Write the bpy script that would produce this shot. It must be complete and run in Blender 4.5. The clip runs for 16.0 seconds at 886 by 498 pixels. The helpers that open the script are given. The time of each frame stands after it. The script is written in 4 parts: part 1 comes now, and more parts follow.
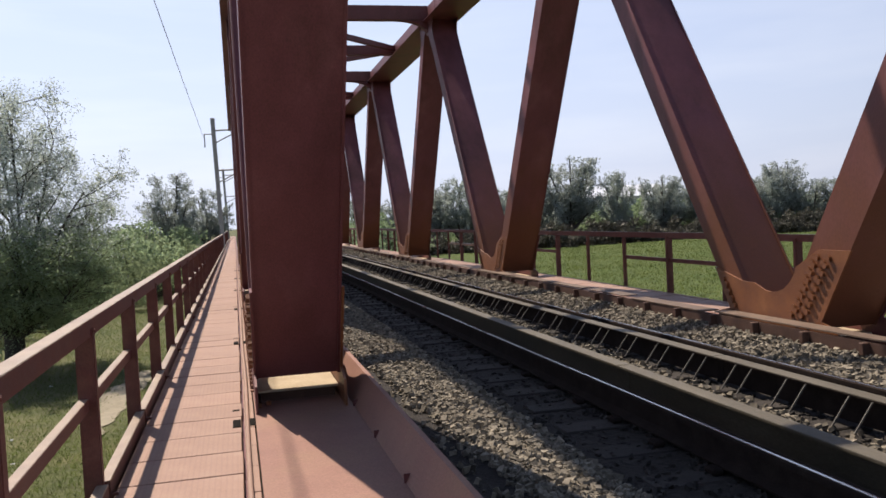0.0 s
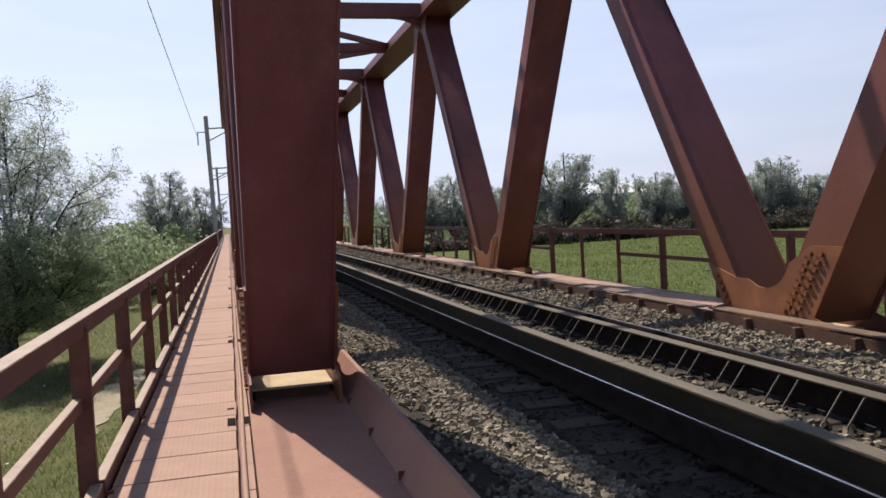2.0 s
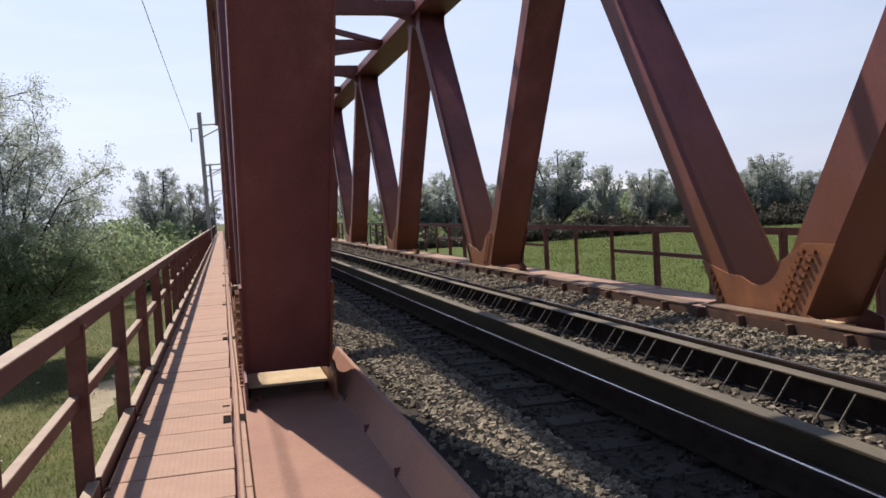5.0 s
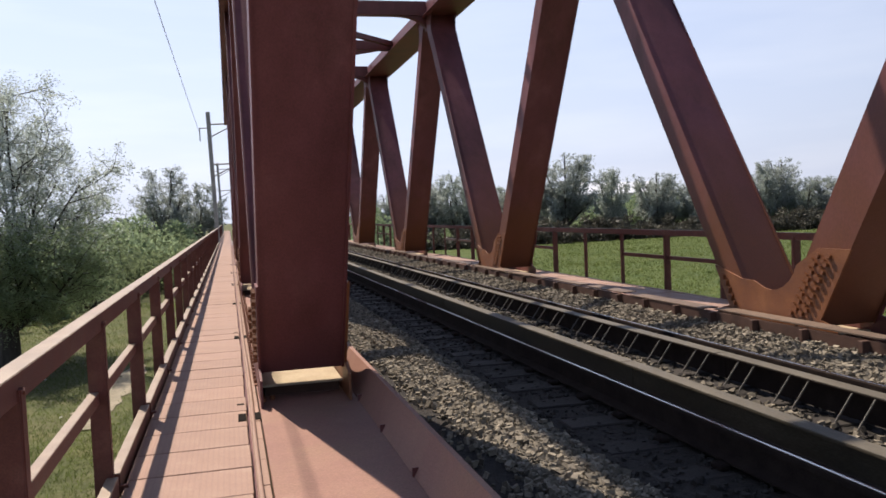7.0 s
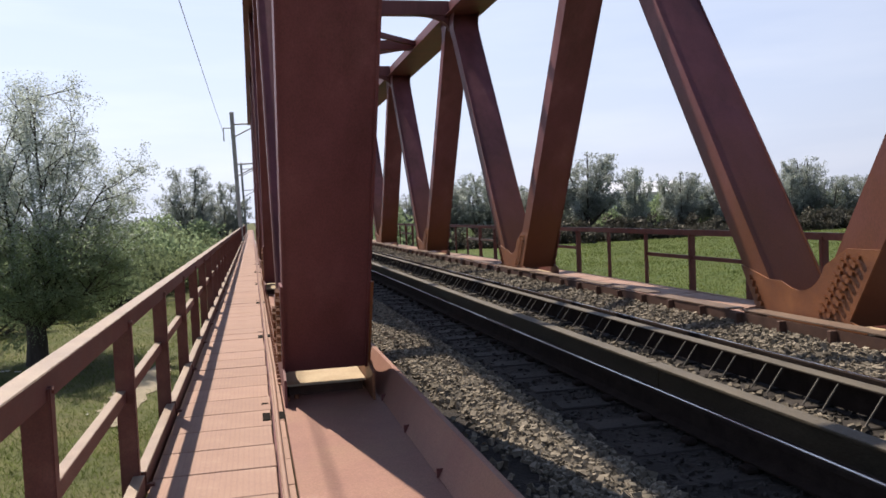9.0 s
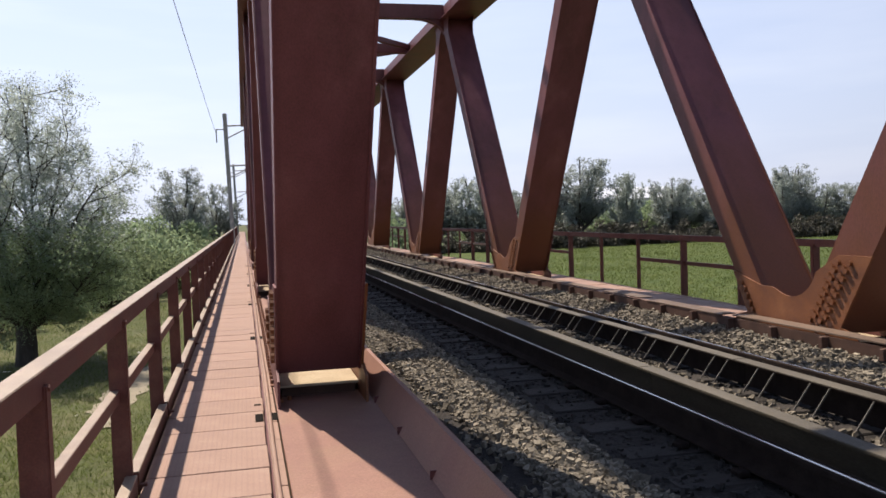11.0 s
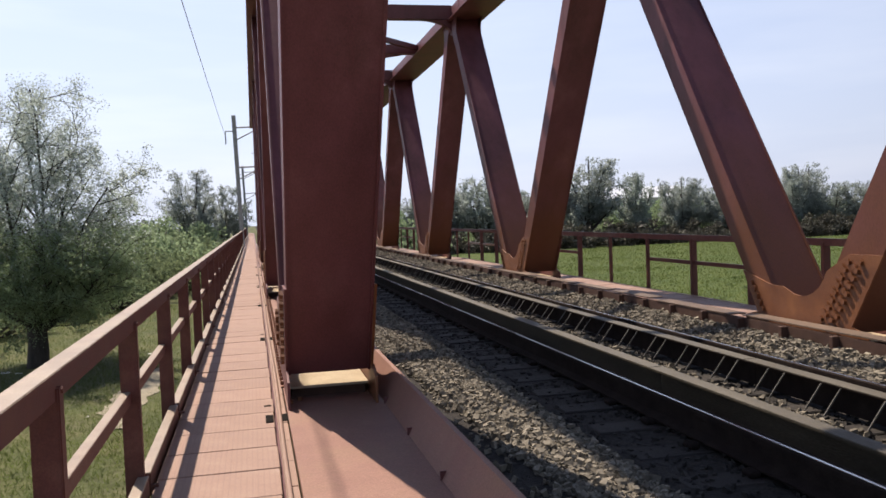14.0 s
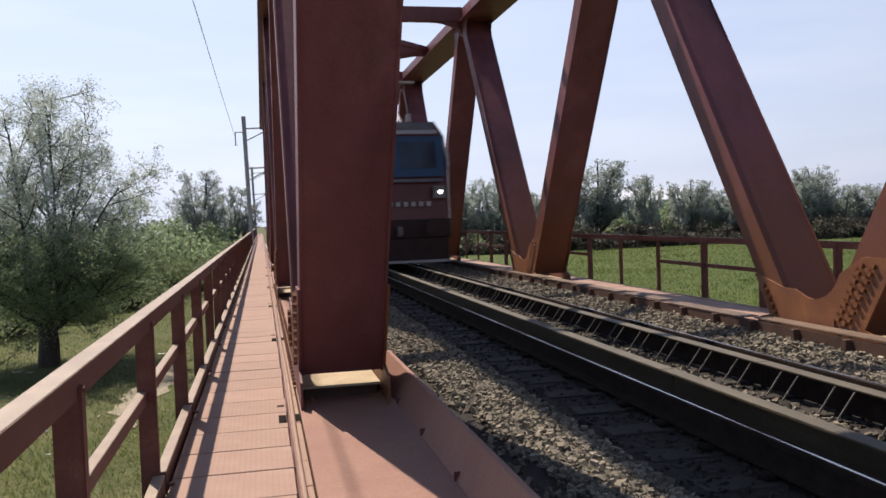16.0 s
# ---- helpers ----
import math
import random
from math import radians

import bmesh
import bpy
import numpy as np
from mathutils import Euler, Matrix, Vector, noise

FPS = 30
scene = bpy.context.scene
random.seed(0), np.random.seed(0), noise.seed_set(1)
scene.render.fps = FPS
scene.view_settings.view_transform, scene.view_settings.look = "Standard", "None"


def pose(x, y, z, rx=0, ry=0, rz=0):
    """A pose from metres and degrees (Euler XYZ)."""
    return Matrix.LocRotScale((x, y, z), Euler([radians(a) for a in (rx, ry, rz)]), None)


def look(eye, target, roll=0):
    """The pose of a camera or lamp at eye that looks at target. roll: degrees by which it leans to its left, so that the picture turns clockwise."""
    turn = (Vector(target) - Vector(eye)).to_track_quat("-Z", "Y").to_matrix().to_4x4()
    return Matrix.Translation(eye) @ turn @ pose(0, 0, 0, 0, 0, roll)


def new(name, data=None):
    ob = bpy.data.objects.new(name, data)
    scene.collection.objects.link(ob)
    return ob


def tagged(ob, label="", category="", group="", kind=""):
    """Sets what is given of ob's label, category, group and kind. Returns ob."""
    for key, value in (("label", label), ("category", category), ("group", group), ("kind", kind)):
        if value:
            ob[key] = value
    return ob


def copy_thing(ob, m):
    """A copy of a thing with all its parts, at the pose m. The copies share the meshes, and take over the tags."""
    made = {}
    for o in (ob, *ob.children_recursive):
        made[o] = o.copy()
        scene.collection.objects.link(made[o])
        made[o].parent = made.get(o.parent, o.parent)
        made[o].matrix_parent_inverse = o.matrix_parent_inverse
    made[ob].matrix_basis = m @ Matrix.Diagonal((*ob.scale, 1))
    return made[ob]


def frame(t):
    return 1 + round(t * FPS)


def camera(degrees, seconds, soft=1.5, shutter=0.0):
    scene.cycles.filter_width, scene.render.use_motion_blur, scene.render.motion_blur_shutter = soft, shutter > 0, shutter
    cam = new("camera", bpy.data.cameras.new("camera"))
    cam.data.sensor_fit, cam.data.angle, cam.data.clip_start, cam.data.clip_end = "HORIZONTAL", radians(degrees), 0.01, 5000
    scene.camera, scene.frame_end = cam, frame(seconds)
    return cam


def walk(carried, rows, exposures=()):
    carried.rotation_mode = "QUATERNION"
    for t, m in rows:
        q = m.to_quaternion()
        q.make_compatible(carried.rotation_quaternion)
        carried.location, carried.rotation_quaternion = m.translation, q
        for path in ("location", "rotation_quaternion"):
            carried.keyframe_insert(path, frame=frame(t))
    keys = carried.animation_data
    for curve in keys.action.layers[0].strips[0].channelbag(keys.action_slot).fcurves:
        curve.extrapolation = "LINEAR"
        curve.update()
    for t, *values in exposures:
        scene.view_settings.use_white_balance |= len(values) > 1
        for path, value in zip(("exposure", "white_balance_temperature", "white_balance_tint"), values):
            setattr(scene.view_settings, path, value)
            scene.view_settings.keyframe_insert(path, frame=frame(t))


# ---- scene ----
cam = camera(55.8, 16.0, soft=1.6, shutter=0.5)
PATH = [
    (0, (0.108, -0.05, 1.594), (0.587, 1.89, 1.515), -2.9),
    (0.5, (0.113, -0.057, 1.6), (0.591, 1.884, 1.527), -3.0),
    (1, (0.107, -0.052, 1.599), (0.583, 1.889, 1.531), -3.1),
    (1.5, (0.113, -0.058, 1.595), (0.597, 1.881, 1.518), -3.1),
    (2, (0.109, -0.057, 1.595), (0.601, 1.88, 1.509), -3.1),
    (2.5, (0.108, -0.054, 1.593), (0.607, 1.88, 1.495), -3.3),
    (3, (0.106, -0.057, 1.596), (0.604, 1.877, 1.493), -3.1),
    (3.5, (0.103, -0.065, 1.59), (0.607, 1.868, 1.489), -3.2),
    (5.8, (0.074, -0.084, 1.612), (0.58, 1.849, 1.527), -3.1),
    (6, (0.053, -0.071, 1.608), (0.565, 1.861, 1.547), -4.3),
    (6.5, (-0.001, -0.075, 1.594), (0.533, 1.85, 1.486), -3.1),
    (7, (0.007, -0.063, 1.603), (0.5, 1.873, 1.513), -2.5),
    (7.5, (0.015, -0.042, 1.6), (0.481, 1.9, 1.492), -2.2),
    (8, (0.022, -0.05, 1.604), (0.492, 1.892, 1.505), -1.8),
    (8.5, (-0.001, -0.045, 1.605), (0.438, 1.903, 1.488), -2.7),
    (9, (-0.004, -0.042, 1.607), (0.438, 1.906, 1.518), -2.5),
    (9.5, (-0.02, -0.048, 1.596), (0.422, 1.9, 1.498), -2.0),
    (9.7, (-0.028, -0.056, 1.594), (0.423, 1.89, 1.5), -1.8),
    (12, (-0.029, -0.046, 1.604), (0.435, 1.898, 1.524), -2.0),
    (12.5, (-0.025, -0.052, 1.604), (0.425, 1.895, 1.516), -2.3),
    (13, (-0.022, -0.052, 1.607), (0.428, 1.894, 1.518), -2.4),
    (13.5, (-0.032, -0.058, 1.608), (0.413, 1.89, 1.525), -2.2),
    (14, (-0.032, -0.058, 1.603), (0.409, 1.891, 1.524), -2.2),
    (14.5, (-0.051, -0.064, 1.612), (0.38, 1.888, 1.538), -1.8),
    (15, (-0.068, -0.056, 1.607), (0.361, 1.896, 1.537), -1.9),
    (15.5, (-0.067, -0.066, 1.608), (0.356, 1.888, 1.537), -2.2),
    (16, (-0.074, -0.067, 1.606), (0.348, 1.887, 1.531), -2.0),
]
walk(cam, [(t, look(eye, target, roll)) for t, eye, target, roll in PATH], exposures=[(0.0, 0.50, 6220, 16.0), (2.0, 0.50, 6220, 16.0), (7.0, 0.55, 6220, 16.0), (9.5, 0.57, 6220, 16.0), (13.0, 0.57, 6220, 16.0), (16.0, 0.50, 6220, 16.0)])

# ---------------------------------------------------------------- light
SUN_FROM = Vector((-0.260, 0.61, 1.0)).normalized()
world = bpy.data.worlds.new("sky")
scene.world = world
world.use_nodes = True
wn = world.node_tree.nodes
sky = wn.new("ShaderNodeTexSky")
sky.sky_type = 'NISHITA'
sky.sun_disc = False
sky.sun_elevation = math.asin(SUN_FROM.z)
sky.sun_rotation = math.atan2(SUN_FROM.x, SUN_FROM.y)
sky.dust_density = 0.7
sky.air_density = 1.0
wl = world.node_tree.links
# haze near the horizon and thin streaks of cloud
way = wn.new("ShaderNodeTexCoord")
split = wn.new("ShaderNodeSeparateXYZ")
wl.new(way.outputs["Generated"], split.inputs[0])
low = wn.new("ShaderNodeMapRange")
low.inputs[1].default_value, low.inputs[2].default_value = 0.0, 0.66
low.inputs[3].default_value, low.inputs[4].default_value = 0.92, 0.0
wl.new(split.outputs[2], low.inputs[0])
squash = wn.new("ShaderNodeMapping")
squash.inputs["Scale"].default_value = (2.2, 2.2, 14.0)
wl.new(way.outputs["Generated"], squash.inputs[0])
streak = wn.new("ShaderNodeTexNoise")
streak.inputs["Scale"].default_value, streak.inputs["Detail"].default_value = 1.6, 4
wl.new(squash.outputs[0], streak.inputs[0])
tone = wn.new("ShaderNodeMapRange")
tone.inputs[1].default_value, tone.inputs[2].default_value = 0.45, 0.75
tone.inputs[3].default_value, tone.inputs[4].default_value = 0.0, 1.0
wl.new(streak.outputs[0], tone.inputs[0])
haze = wn.new("ShaderNodeMixRGB")
haze.inputs[1].default_value, haze.inputs[2].default_value = (6.95, 7.60, 8.95, 1), (7.9, 8.4, 9.4, 1)
wl.new(tone.outputs[0], haze.inputs[0])
air = wn.new("ShaderNodeMixRGB")
wl.new(low.outputs[0], air.inputs[0])
wl.new(sky.outputs[0], air.inputs[1])
# the haze is brighter towards the sun
near_sun = wn.new("ShaderNodeVectorMath")
near_sun.operation = 'DOT_PRODUCT'
near_sun.inputs[1].default_value = SUN_FROM.normalized()
wl.new(way.outputs["Generated"], near_sun.inputs[0])
glow = wn.new("ShaderNodeMapRange")
glow.inputs[1].default_value, glow.inputs[2].default_value = 0.2, 0.75
glow.inputs[3].default_value, glow.inputs[4].default_value = 0.72, 1.20
wl.new(near_sun.outputs["Value"], glow.inputs[0])
lit = wn.new("ShaderNodeVectorMath")
lit.operation = 'SCALE'
wl.new(haze.outputs[0], lit.inputs[0])
wl.new(glow.outputs[0], lit.inputs["Scale"])
wl.new(lit.outputs[0], air.inputs[2])
wl.new(air.outputs[0], wn["Background"].inputs[0])
wn["Background"].inputs[1].default_value = 0.08
sun = new("sun", bpy.data.lights.new("sun", 'SUN'))
sun.data.energy, sun.data.angle, sun.data.color = 5.0, radians(0.6), (1.0, 0.88, 0.70)
sun.matrix_world = look(SUN_FROM * 60, (0, 0, 0))


# ---------------------------------------------------------------- materials
def mat(name, stops, scale=6.0, rough=0.6, metal=0.0, bump=0.2, fine=60.0, stretch=(1, 1, 1), dirt=None, dirt_amount=0.5,
        per_object=0.0, per_island=0.0, transmit=0.0, bump_distance=0.01, lines=None, gloss=0.0, flare_rust=None):
    """Two scales of noise through a ramp of colours, a second colour in stains, a fine bump."""
    m = bpy.data.materials.new(name)
    m.use_nodes = True
    nt = m.node_tree
    n, l = nt.nodes, nt.links
    bsdf = n["Principled BSDF"]
    co = n.new("ShaderNodeTexCoord")
    mp = n.new("ShaderNodeMapping")
    mp.inputs["Scale"].default_value = stretch
    l.new(co.outputs["Object"], mp.inputs[0])
    big = n.new("ShaderNodeTexNoise")
    big.inputs["Scale"].default_value, big.inputs["Detail"].default_value = scale, 6
    big.inputs["Roughness"].default_value = 0.65
    l.new(mp.outputs[0], big.inputs[0])
    ramp = n.new("ShaderNodeValToRGB")
    els = ramp.color_ramp.elements
    while len(els) < len(stops):
        els.new(0.5)
    for e, (p, c) in zip(els, stops):
        e.position, e.color = p, (*c, 1)
    l.new(big.outputs[0], ramp.inputs[0])
    colour = ramp.outputs[0]
    small = n.new("ShaderNodeTexNoise")
    small.inputs["Scale"].default_value, small.inputs["Detail"].default_value = fine, 4
    l.new(mp.outputs[0], small.inputs[0])
    if dirt:
        spot = n.new("ShaderNodeTexNoise")
        spot.inputs["Scale"].default_value, spot.inputs["Detail"].default_value = scale * 0.35, 8
        spot.inputs["Roughness"].default_value = 0.7
        l.new(mp.outputs[0], spot.inputs[0])
        r2 = n.new("ShaderNodeMapRange")
        r2.inputs[1].default_value, r2.inputs[2].default_value = 0.5, 0.68
        r2.inputs[4].default_value = dirt_amount
        l.new(spot.outputs[0], r2.inputs[0])
        mx = n.new("ShaderNodeMixRGB")
        mx.inputs[2].default_value = (*dirt, 1)
        l.new(r2.outputs[0], mx.inputs[0])
        l.new(colour, mx.inputs[1])
        colour = mx.outputs[0]
    if flare_rust:
        # the flare's orange-brown cast painted into the lower steel, with a ragged rust-like edge
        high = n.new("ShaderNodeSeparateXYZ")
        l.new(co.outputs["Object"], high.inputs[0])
        fray = n.new("ShaderNodeTexNoise")
        fray.inputs["Scale"].default_value, fray.inputs["Detail"].default_value = 1.3, 7
        l.new(co.outputs["Object"], fray.inputs[0])
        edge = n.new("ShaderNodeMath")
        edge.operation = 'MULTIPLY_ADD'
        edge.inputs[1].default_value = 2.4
        l.new(fray.outputs[0], edge.inputs[0])
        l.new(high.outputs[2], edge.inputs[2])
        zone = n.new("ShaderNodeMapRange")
        zone.inputs[1].default_value, zone.inputs[2].default_value = flare_rust[0], flare_rust[1]
        zone.inputs[3].default_value, zone.inputs[4].default_value = flare_rust[3], 0.0
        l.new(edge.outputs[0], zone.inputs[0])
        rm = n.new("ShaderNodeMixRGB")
        rm.inputs[2].default_value = (*flare_rust[2], 1)
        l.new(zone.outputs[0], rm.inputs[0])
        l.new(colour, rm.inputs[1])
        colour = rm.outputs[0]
    grain = n.new("ShaderNodeMixRGB")
    grain.blend_type = 'OVERLAY'
    grain.inputs[0].default_value = 0.35
    l.new(colour, grain.inputs[1])
    l.new(small.outputs[0], grain.inputs[2])
    colour = grain.outputs[0]
    for amount, node, out in ((per_object, "ShaderNodeObjectInfo", "Random"), (per_island, "ShaderNodeNewGeometry", "Random Per Island")):
        if amount:
            info = n.new(node)
            r3 = n.new("ShaderNodeMapRange")
            r3.inputs[3].default_value, r3.inputs[4].default_value = 1 - amount, 1 + amount
            l.new(info.outputs[out], r3.inputs[0])
            hsv = n.new("ShaderNodeHueSaturation")
            l.new(r3.outputs[0], hsv.inputs["Value"])
            l.new(colour, hsv.inputs["Color"])
            colour = hsv.outputs[0]
    l.new(colour, bsdf.inputs["Base Color"])
    rr = n.new("ShaderNodeMapRange")
    rr.inputs[3].default_value, rr.inputs[4].default_value = max(0.03, rough - 0.12), min(1, rough + 0.12)
    l.new(big.outputs[0], rr.inputs[0])
    l.new(rr.outputs[0], bsdf.inputs["Roughness"])
    bsdf.inputs["Metallic"].default_value = metal
    bsdf.inputs["Specular IOR Level"].default_value = gloss or (0.3 if rough > 0.5 else 0.6)
    bp = n.new("ShaderNodeBump")
    bp.inputs["Strength"].default_value, bp.inputs["Distance"].default_value = bump, bump_distance
    if lines:
        wave = n.new("ShaderNodeTexBrick")
        wave.offset = 0.5
        wave.inputs["Scale"].default_value = 1.0
        wave.inputs["Brick Width"].default_value, wave.inputs["Row Height"].default_value = lines
        wave.inputs["Mortar Size"].default_value = 0.006
        wave.inputs["Color1"].default_value = wave.inputs["Color2"].default_value = (1, 1, 1, 1)
        wave.inputs["Mortar"].default_value = (0.55, 0.55, 0.55, 1)
        turn = n.new("ShaderNodeMapping")
        turn.inputs["Rotation"].default_value = (0, 0, math.pi / 2)
        l.new(co.outputs["Object"], turn.inputs[0])
        l.new(turn.outputs[0], wave.inputs["Vector"])
        mul = n.new("ShaderNodeMixRGB")
        mul.blend_type = 'MULTIPLY'
        mul.inputs[0].default_value = 0.16
        l.new(colour, mul.inputs[1])
        l.new(wave.outputs["Color"], mul.inputs[2])
        l.new(mul.outputs[0], bsdf.inputs["Base Color"])
        add = n.new("ShaderNodeMath")
        l.new(wave.outputs["Color"], add.inputs[0])
        l.new(small.outputs[0], add.inputs[1])
        l.new(add.outputs[0], bp.inputs["Height"])
    else:
        l.new(small.outputs[0], bp.inputs["Height"])
    l.new(bp.outputs[0], bsdf.inputs["Normal"])
    if transmit:
        tr = n.new("ShaderNodeBsdfTranslucent")
        l.new(colour, tr.inputs[0])
        ms = n.new("ShaderNodeMixShader")
        ms.inputs[0].default_value = transmit
        l.new(bsdf.outputs[0], ms.inputs[1])
        l.new(tr.outputs[0], ms.inputs[2])
        l.new(ms.outputs[0], n["Material Output"].inputs[0])
    return m


# Red paint; a weak flare cast is painted into its lower part.
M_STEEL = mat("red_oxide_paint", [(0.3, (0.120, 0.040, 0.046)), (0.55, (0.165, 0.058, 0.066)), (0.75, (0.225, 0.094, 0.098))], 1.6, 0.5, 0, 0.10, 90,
              (1, 1, 0.35), dirt=(0.060, 0.024, 0.022), dirt_amount=0.7, gloss=0.35, flare_rust=(1.9, 3.6, (0.105, 0.036, 0.020), 0.4))
# The same paint with a stronger orange flare cast painted in low down.
M_STEEL_FLARE = mat("flare_tinted_red_paint", [(0.3, (0.120, 0.040, 0.046)), (0.55, (0.165, 0.058, 0.066)), (0.75, (0.225, 0.094, 0.098))], 1.6, 0.5, 0, 0.10, 90,
                    (1, 1, 0.35), dirt=(0.060, 0.024, 0.022), dirt_amount=0.7, gloss=0.35, flare_rust=(2.0, 4.4, (0.135, 0.050, 0.016), 0.85))
M_DECK = mat("faded_pink_deck_paint", [(0.3, (0.265, 0.161, 0.120)), (0.55, (0.304, 0.195, 0.146)), (0.8, (0.348, 0.247, 0.186))], 3.0, 0.7, 0, 0.2, 120,
             dirt=(0.280, 0.203, 0.140), dirt_amount=0.5, per_object=0.06, lines=(0.09, 0.035))
M_PLATE = mat("pink_chord_plate_paint", [(0.3, (0.215, 0.106, 0.080)), (0.6, (0.264, 0.143, 0.104)), (0.8, (0.322, 0.212, 0.152))], 2.0, 0.65, 0, 0.12, 80,
              dirt=(0.264, 0.165, 0.099), dirt_amount=0.6)
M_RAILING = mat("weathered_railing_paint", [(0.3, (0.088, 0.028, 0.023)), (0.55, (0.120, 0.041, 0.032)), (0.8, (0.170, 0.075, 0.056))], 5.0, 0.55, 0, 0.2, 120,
                dirt=(0.19, 0.10, 0.062), dirt_amount=0.4)
M_RUST = mat("orange_rust_steel", [(0.3, (0.130, 0.042, 0.014)), (0.55, (0.195, 0.068, 0.020)), (0.8, (0.27, 0.108, 0.034))], 3.0, 0.55, 0, 0.25, 110,
             dirt=(0.06, 0.025, 0.018), dirt_amount=0.6, gloss=0.6)
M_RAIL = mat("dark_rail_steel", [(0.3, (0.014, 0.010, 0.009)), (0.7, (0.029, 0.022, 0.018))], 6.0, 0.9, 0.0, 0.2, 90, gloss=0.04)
M_POLISH = mat("polished_rail_head", [(0.3, (0.45, 0.44, 0.43)), (0.7, (0.6, 0.6, 0.6))], 6.0, 0.27, 1.0, 0.05, 90, (1, 0.05, 1))
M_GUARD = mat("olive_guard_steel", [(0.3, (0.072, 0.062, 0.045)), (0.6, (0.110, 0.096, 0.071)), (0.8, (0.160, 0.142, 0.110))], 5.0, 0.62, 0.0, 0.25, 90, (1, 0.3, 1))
M_GUARD_SIDE = mat("dark_brown_guard_steel", [(0.3, (0.046, 0.037, 0.024)), (0.6, (0.072, 0.058, 0.038)), (0.8, (0.105, 0.088, 0.060))], 5.0, 0.65, 0.0, 0.25, 90, (1, 0.3, 1), gloss=0.2)
M_STAY = mat("grey_stay_steel", [(0.3, (0.06, 0.054, 0.045)), (0.7, (0.10, 0.092, 0.078))], 6.0, 0.6, 0.0, 0.2, 90)
M_SLEEPER = mat("dusty_sleeper_wood", [(0.3, (0.018, 0.015, 0.013)), (0.6, (0.032, 0.027, 0.023)), (0.75, (0.06, 0.051, 0.043))], 5.0, 0.8, 0, 0.5, 60, (0.3, 3, 3), per_object=0.25)
M_BALLAST = mat("ballast_bed", [(0.3, (0.012, 0.010, 0.009)), (0.6, (0.035, 0.03, 0.025))], 14.0, 0.95, 0, 1.0, 45, bump_distance=0.03)
M_STONE = mat("ballast_stone", [(0.3, (0.092, 0.079, 0.058)), (0.7, (0.232, 0.202, 0.152))], 9.0, 0.9, 0, 0.4, 70, per_island=0.5)
# Darker copy of the stone: grease plus the girder's shadow in its colour.
M_STONE_DARK = mat("oily_shaded_ballast_stone", [(0.3, (0.014, 0.012, 0.011)), (0.7, (0.042, 0.037, 0.031))], 9.0, 0.9, 0, 0.4, 70, per_island=0.4)
# Paler copy of the railing paint: sunlight is put into its colour.
M_HAND = mat("sunlit_pale_rail_paint", [(0.3, (0.19, 0.130, 0.085)), (0.55, (0.27, 0.20, 0.138)), (0.8, (0.34, 0.265, 0.185))], 5.0, 0.5, 0, 0.2, 120, dirt=(0.20, 0.115, 0.08), dirt_amount=0.5)
M_EDGE = mat("dark_brown_edge_steel", [(0.3, (0.05, 0.026, 0.018)), (0.7, (0.095, 0.05, 0.034))], 4.0, 0.7, 0, 0.25, 110)
M_HEDGE = mat("dark_brownish_hedge_leaves", [(0.3, (0.050, 0.052, 0.038)), (0.7, (0.095, 0.088, 0.066))], 0.25, 0.6, 0, 0.1, 20, per_island=0.4, transmit=0.25)
M_LEDGE = mat("brown_dusty_ledge_plate", [(0.3, (0.105, 0.070, 0.049)), (0.7, (0.175, 0.122, 0.087))], 4.0, 0.7, 0, 0.25, 110, per_object=0.2)
M_CREAM = mat("dusty_cream_plate", [(0.3, (0.345, 0.270, 0.173)), (0.7, (0.450, 0.367, 0.247))], 5.0, 0.85, 0, 0.2, 80)
M_STONE1 = mat("ballast_stone_loose", [(0.3, (0.092, 0.079, 0.058)), (0.7, (0.232, 0.202, 0.152))], 9.0, 0.9, 0, 0.4, 70, per_object=0.5)
M_GREY = mat("galvanised_grey_steel", [(0.3, (0.25, 0.25, 0.25)), (0.7, (0.36, 0.36, 0.36))], 4.0, 0.6, 0.3, 0.1, 60)
M_CONCRETE = mat("grey_concrete", [(0.3, (0.28, 0.27, 0.25)), (0.7, (0.42, 0.40, 0.37))], 3.0, 0.9, 0, 0.3, 60)
M_WIRE = mat("grey_wire", [(0.3, (0.30, 0.30, 0.30)), (0.7, (0.4, 0.4, 0.4))], 4.0, 0.5, 0.2)
M_BLACK = mat("black_gap", [(0.3, (0.008, 0.007, 0.006)), (0.7, (0.02, 0.017, 0.015))], 8.0, 0.9, gloss=0.03)
M_GROUND = mat("meadow_ground", [(0.3, (0.045, 0.058, 0.013)), (0.5, (0.070, 0.080, 0.022)), (0.7, (0.112, 0.108, 0.042))], 0.6, 0.95, 0, 0.8, 5.0,
               dirt=(0.144, 0.122, 0.065), dirt_amount=0.5, bump_distance=0.1)
M_GRASS = mat("grass_blades", [(0.3, (0.072, 0.106, 0.024)), (0.7, (0.140, 0.168, 0.050))], 0.4, 0.8, 0, 0.1, 20, per_island=0.35, transmit=0.6)
M_MEADOW = mat("bright_meadow", [(0.32, (0.034, 0.058, 0.009)), (0.5, (0.062, 0.095, 0.014)), (0.68, (0.105, 0.122, 0.026))], 1.1, 0.95, 0, 1.0, 7.0, (0.7, 1.0, 1), dirt=(0.100, 0.108, 0.024), dirt_amount=0.45, bump_distance=0.25)
M_PATH = mat("sandy_path", [(0.3, (0.20, 0.175, 0.12)), (0.7, (0.30, 0.265, 0.195))], 1.2, 0.95, 0, 0.4, 12)
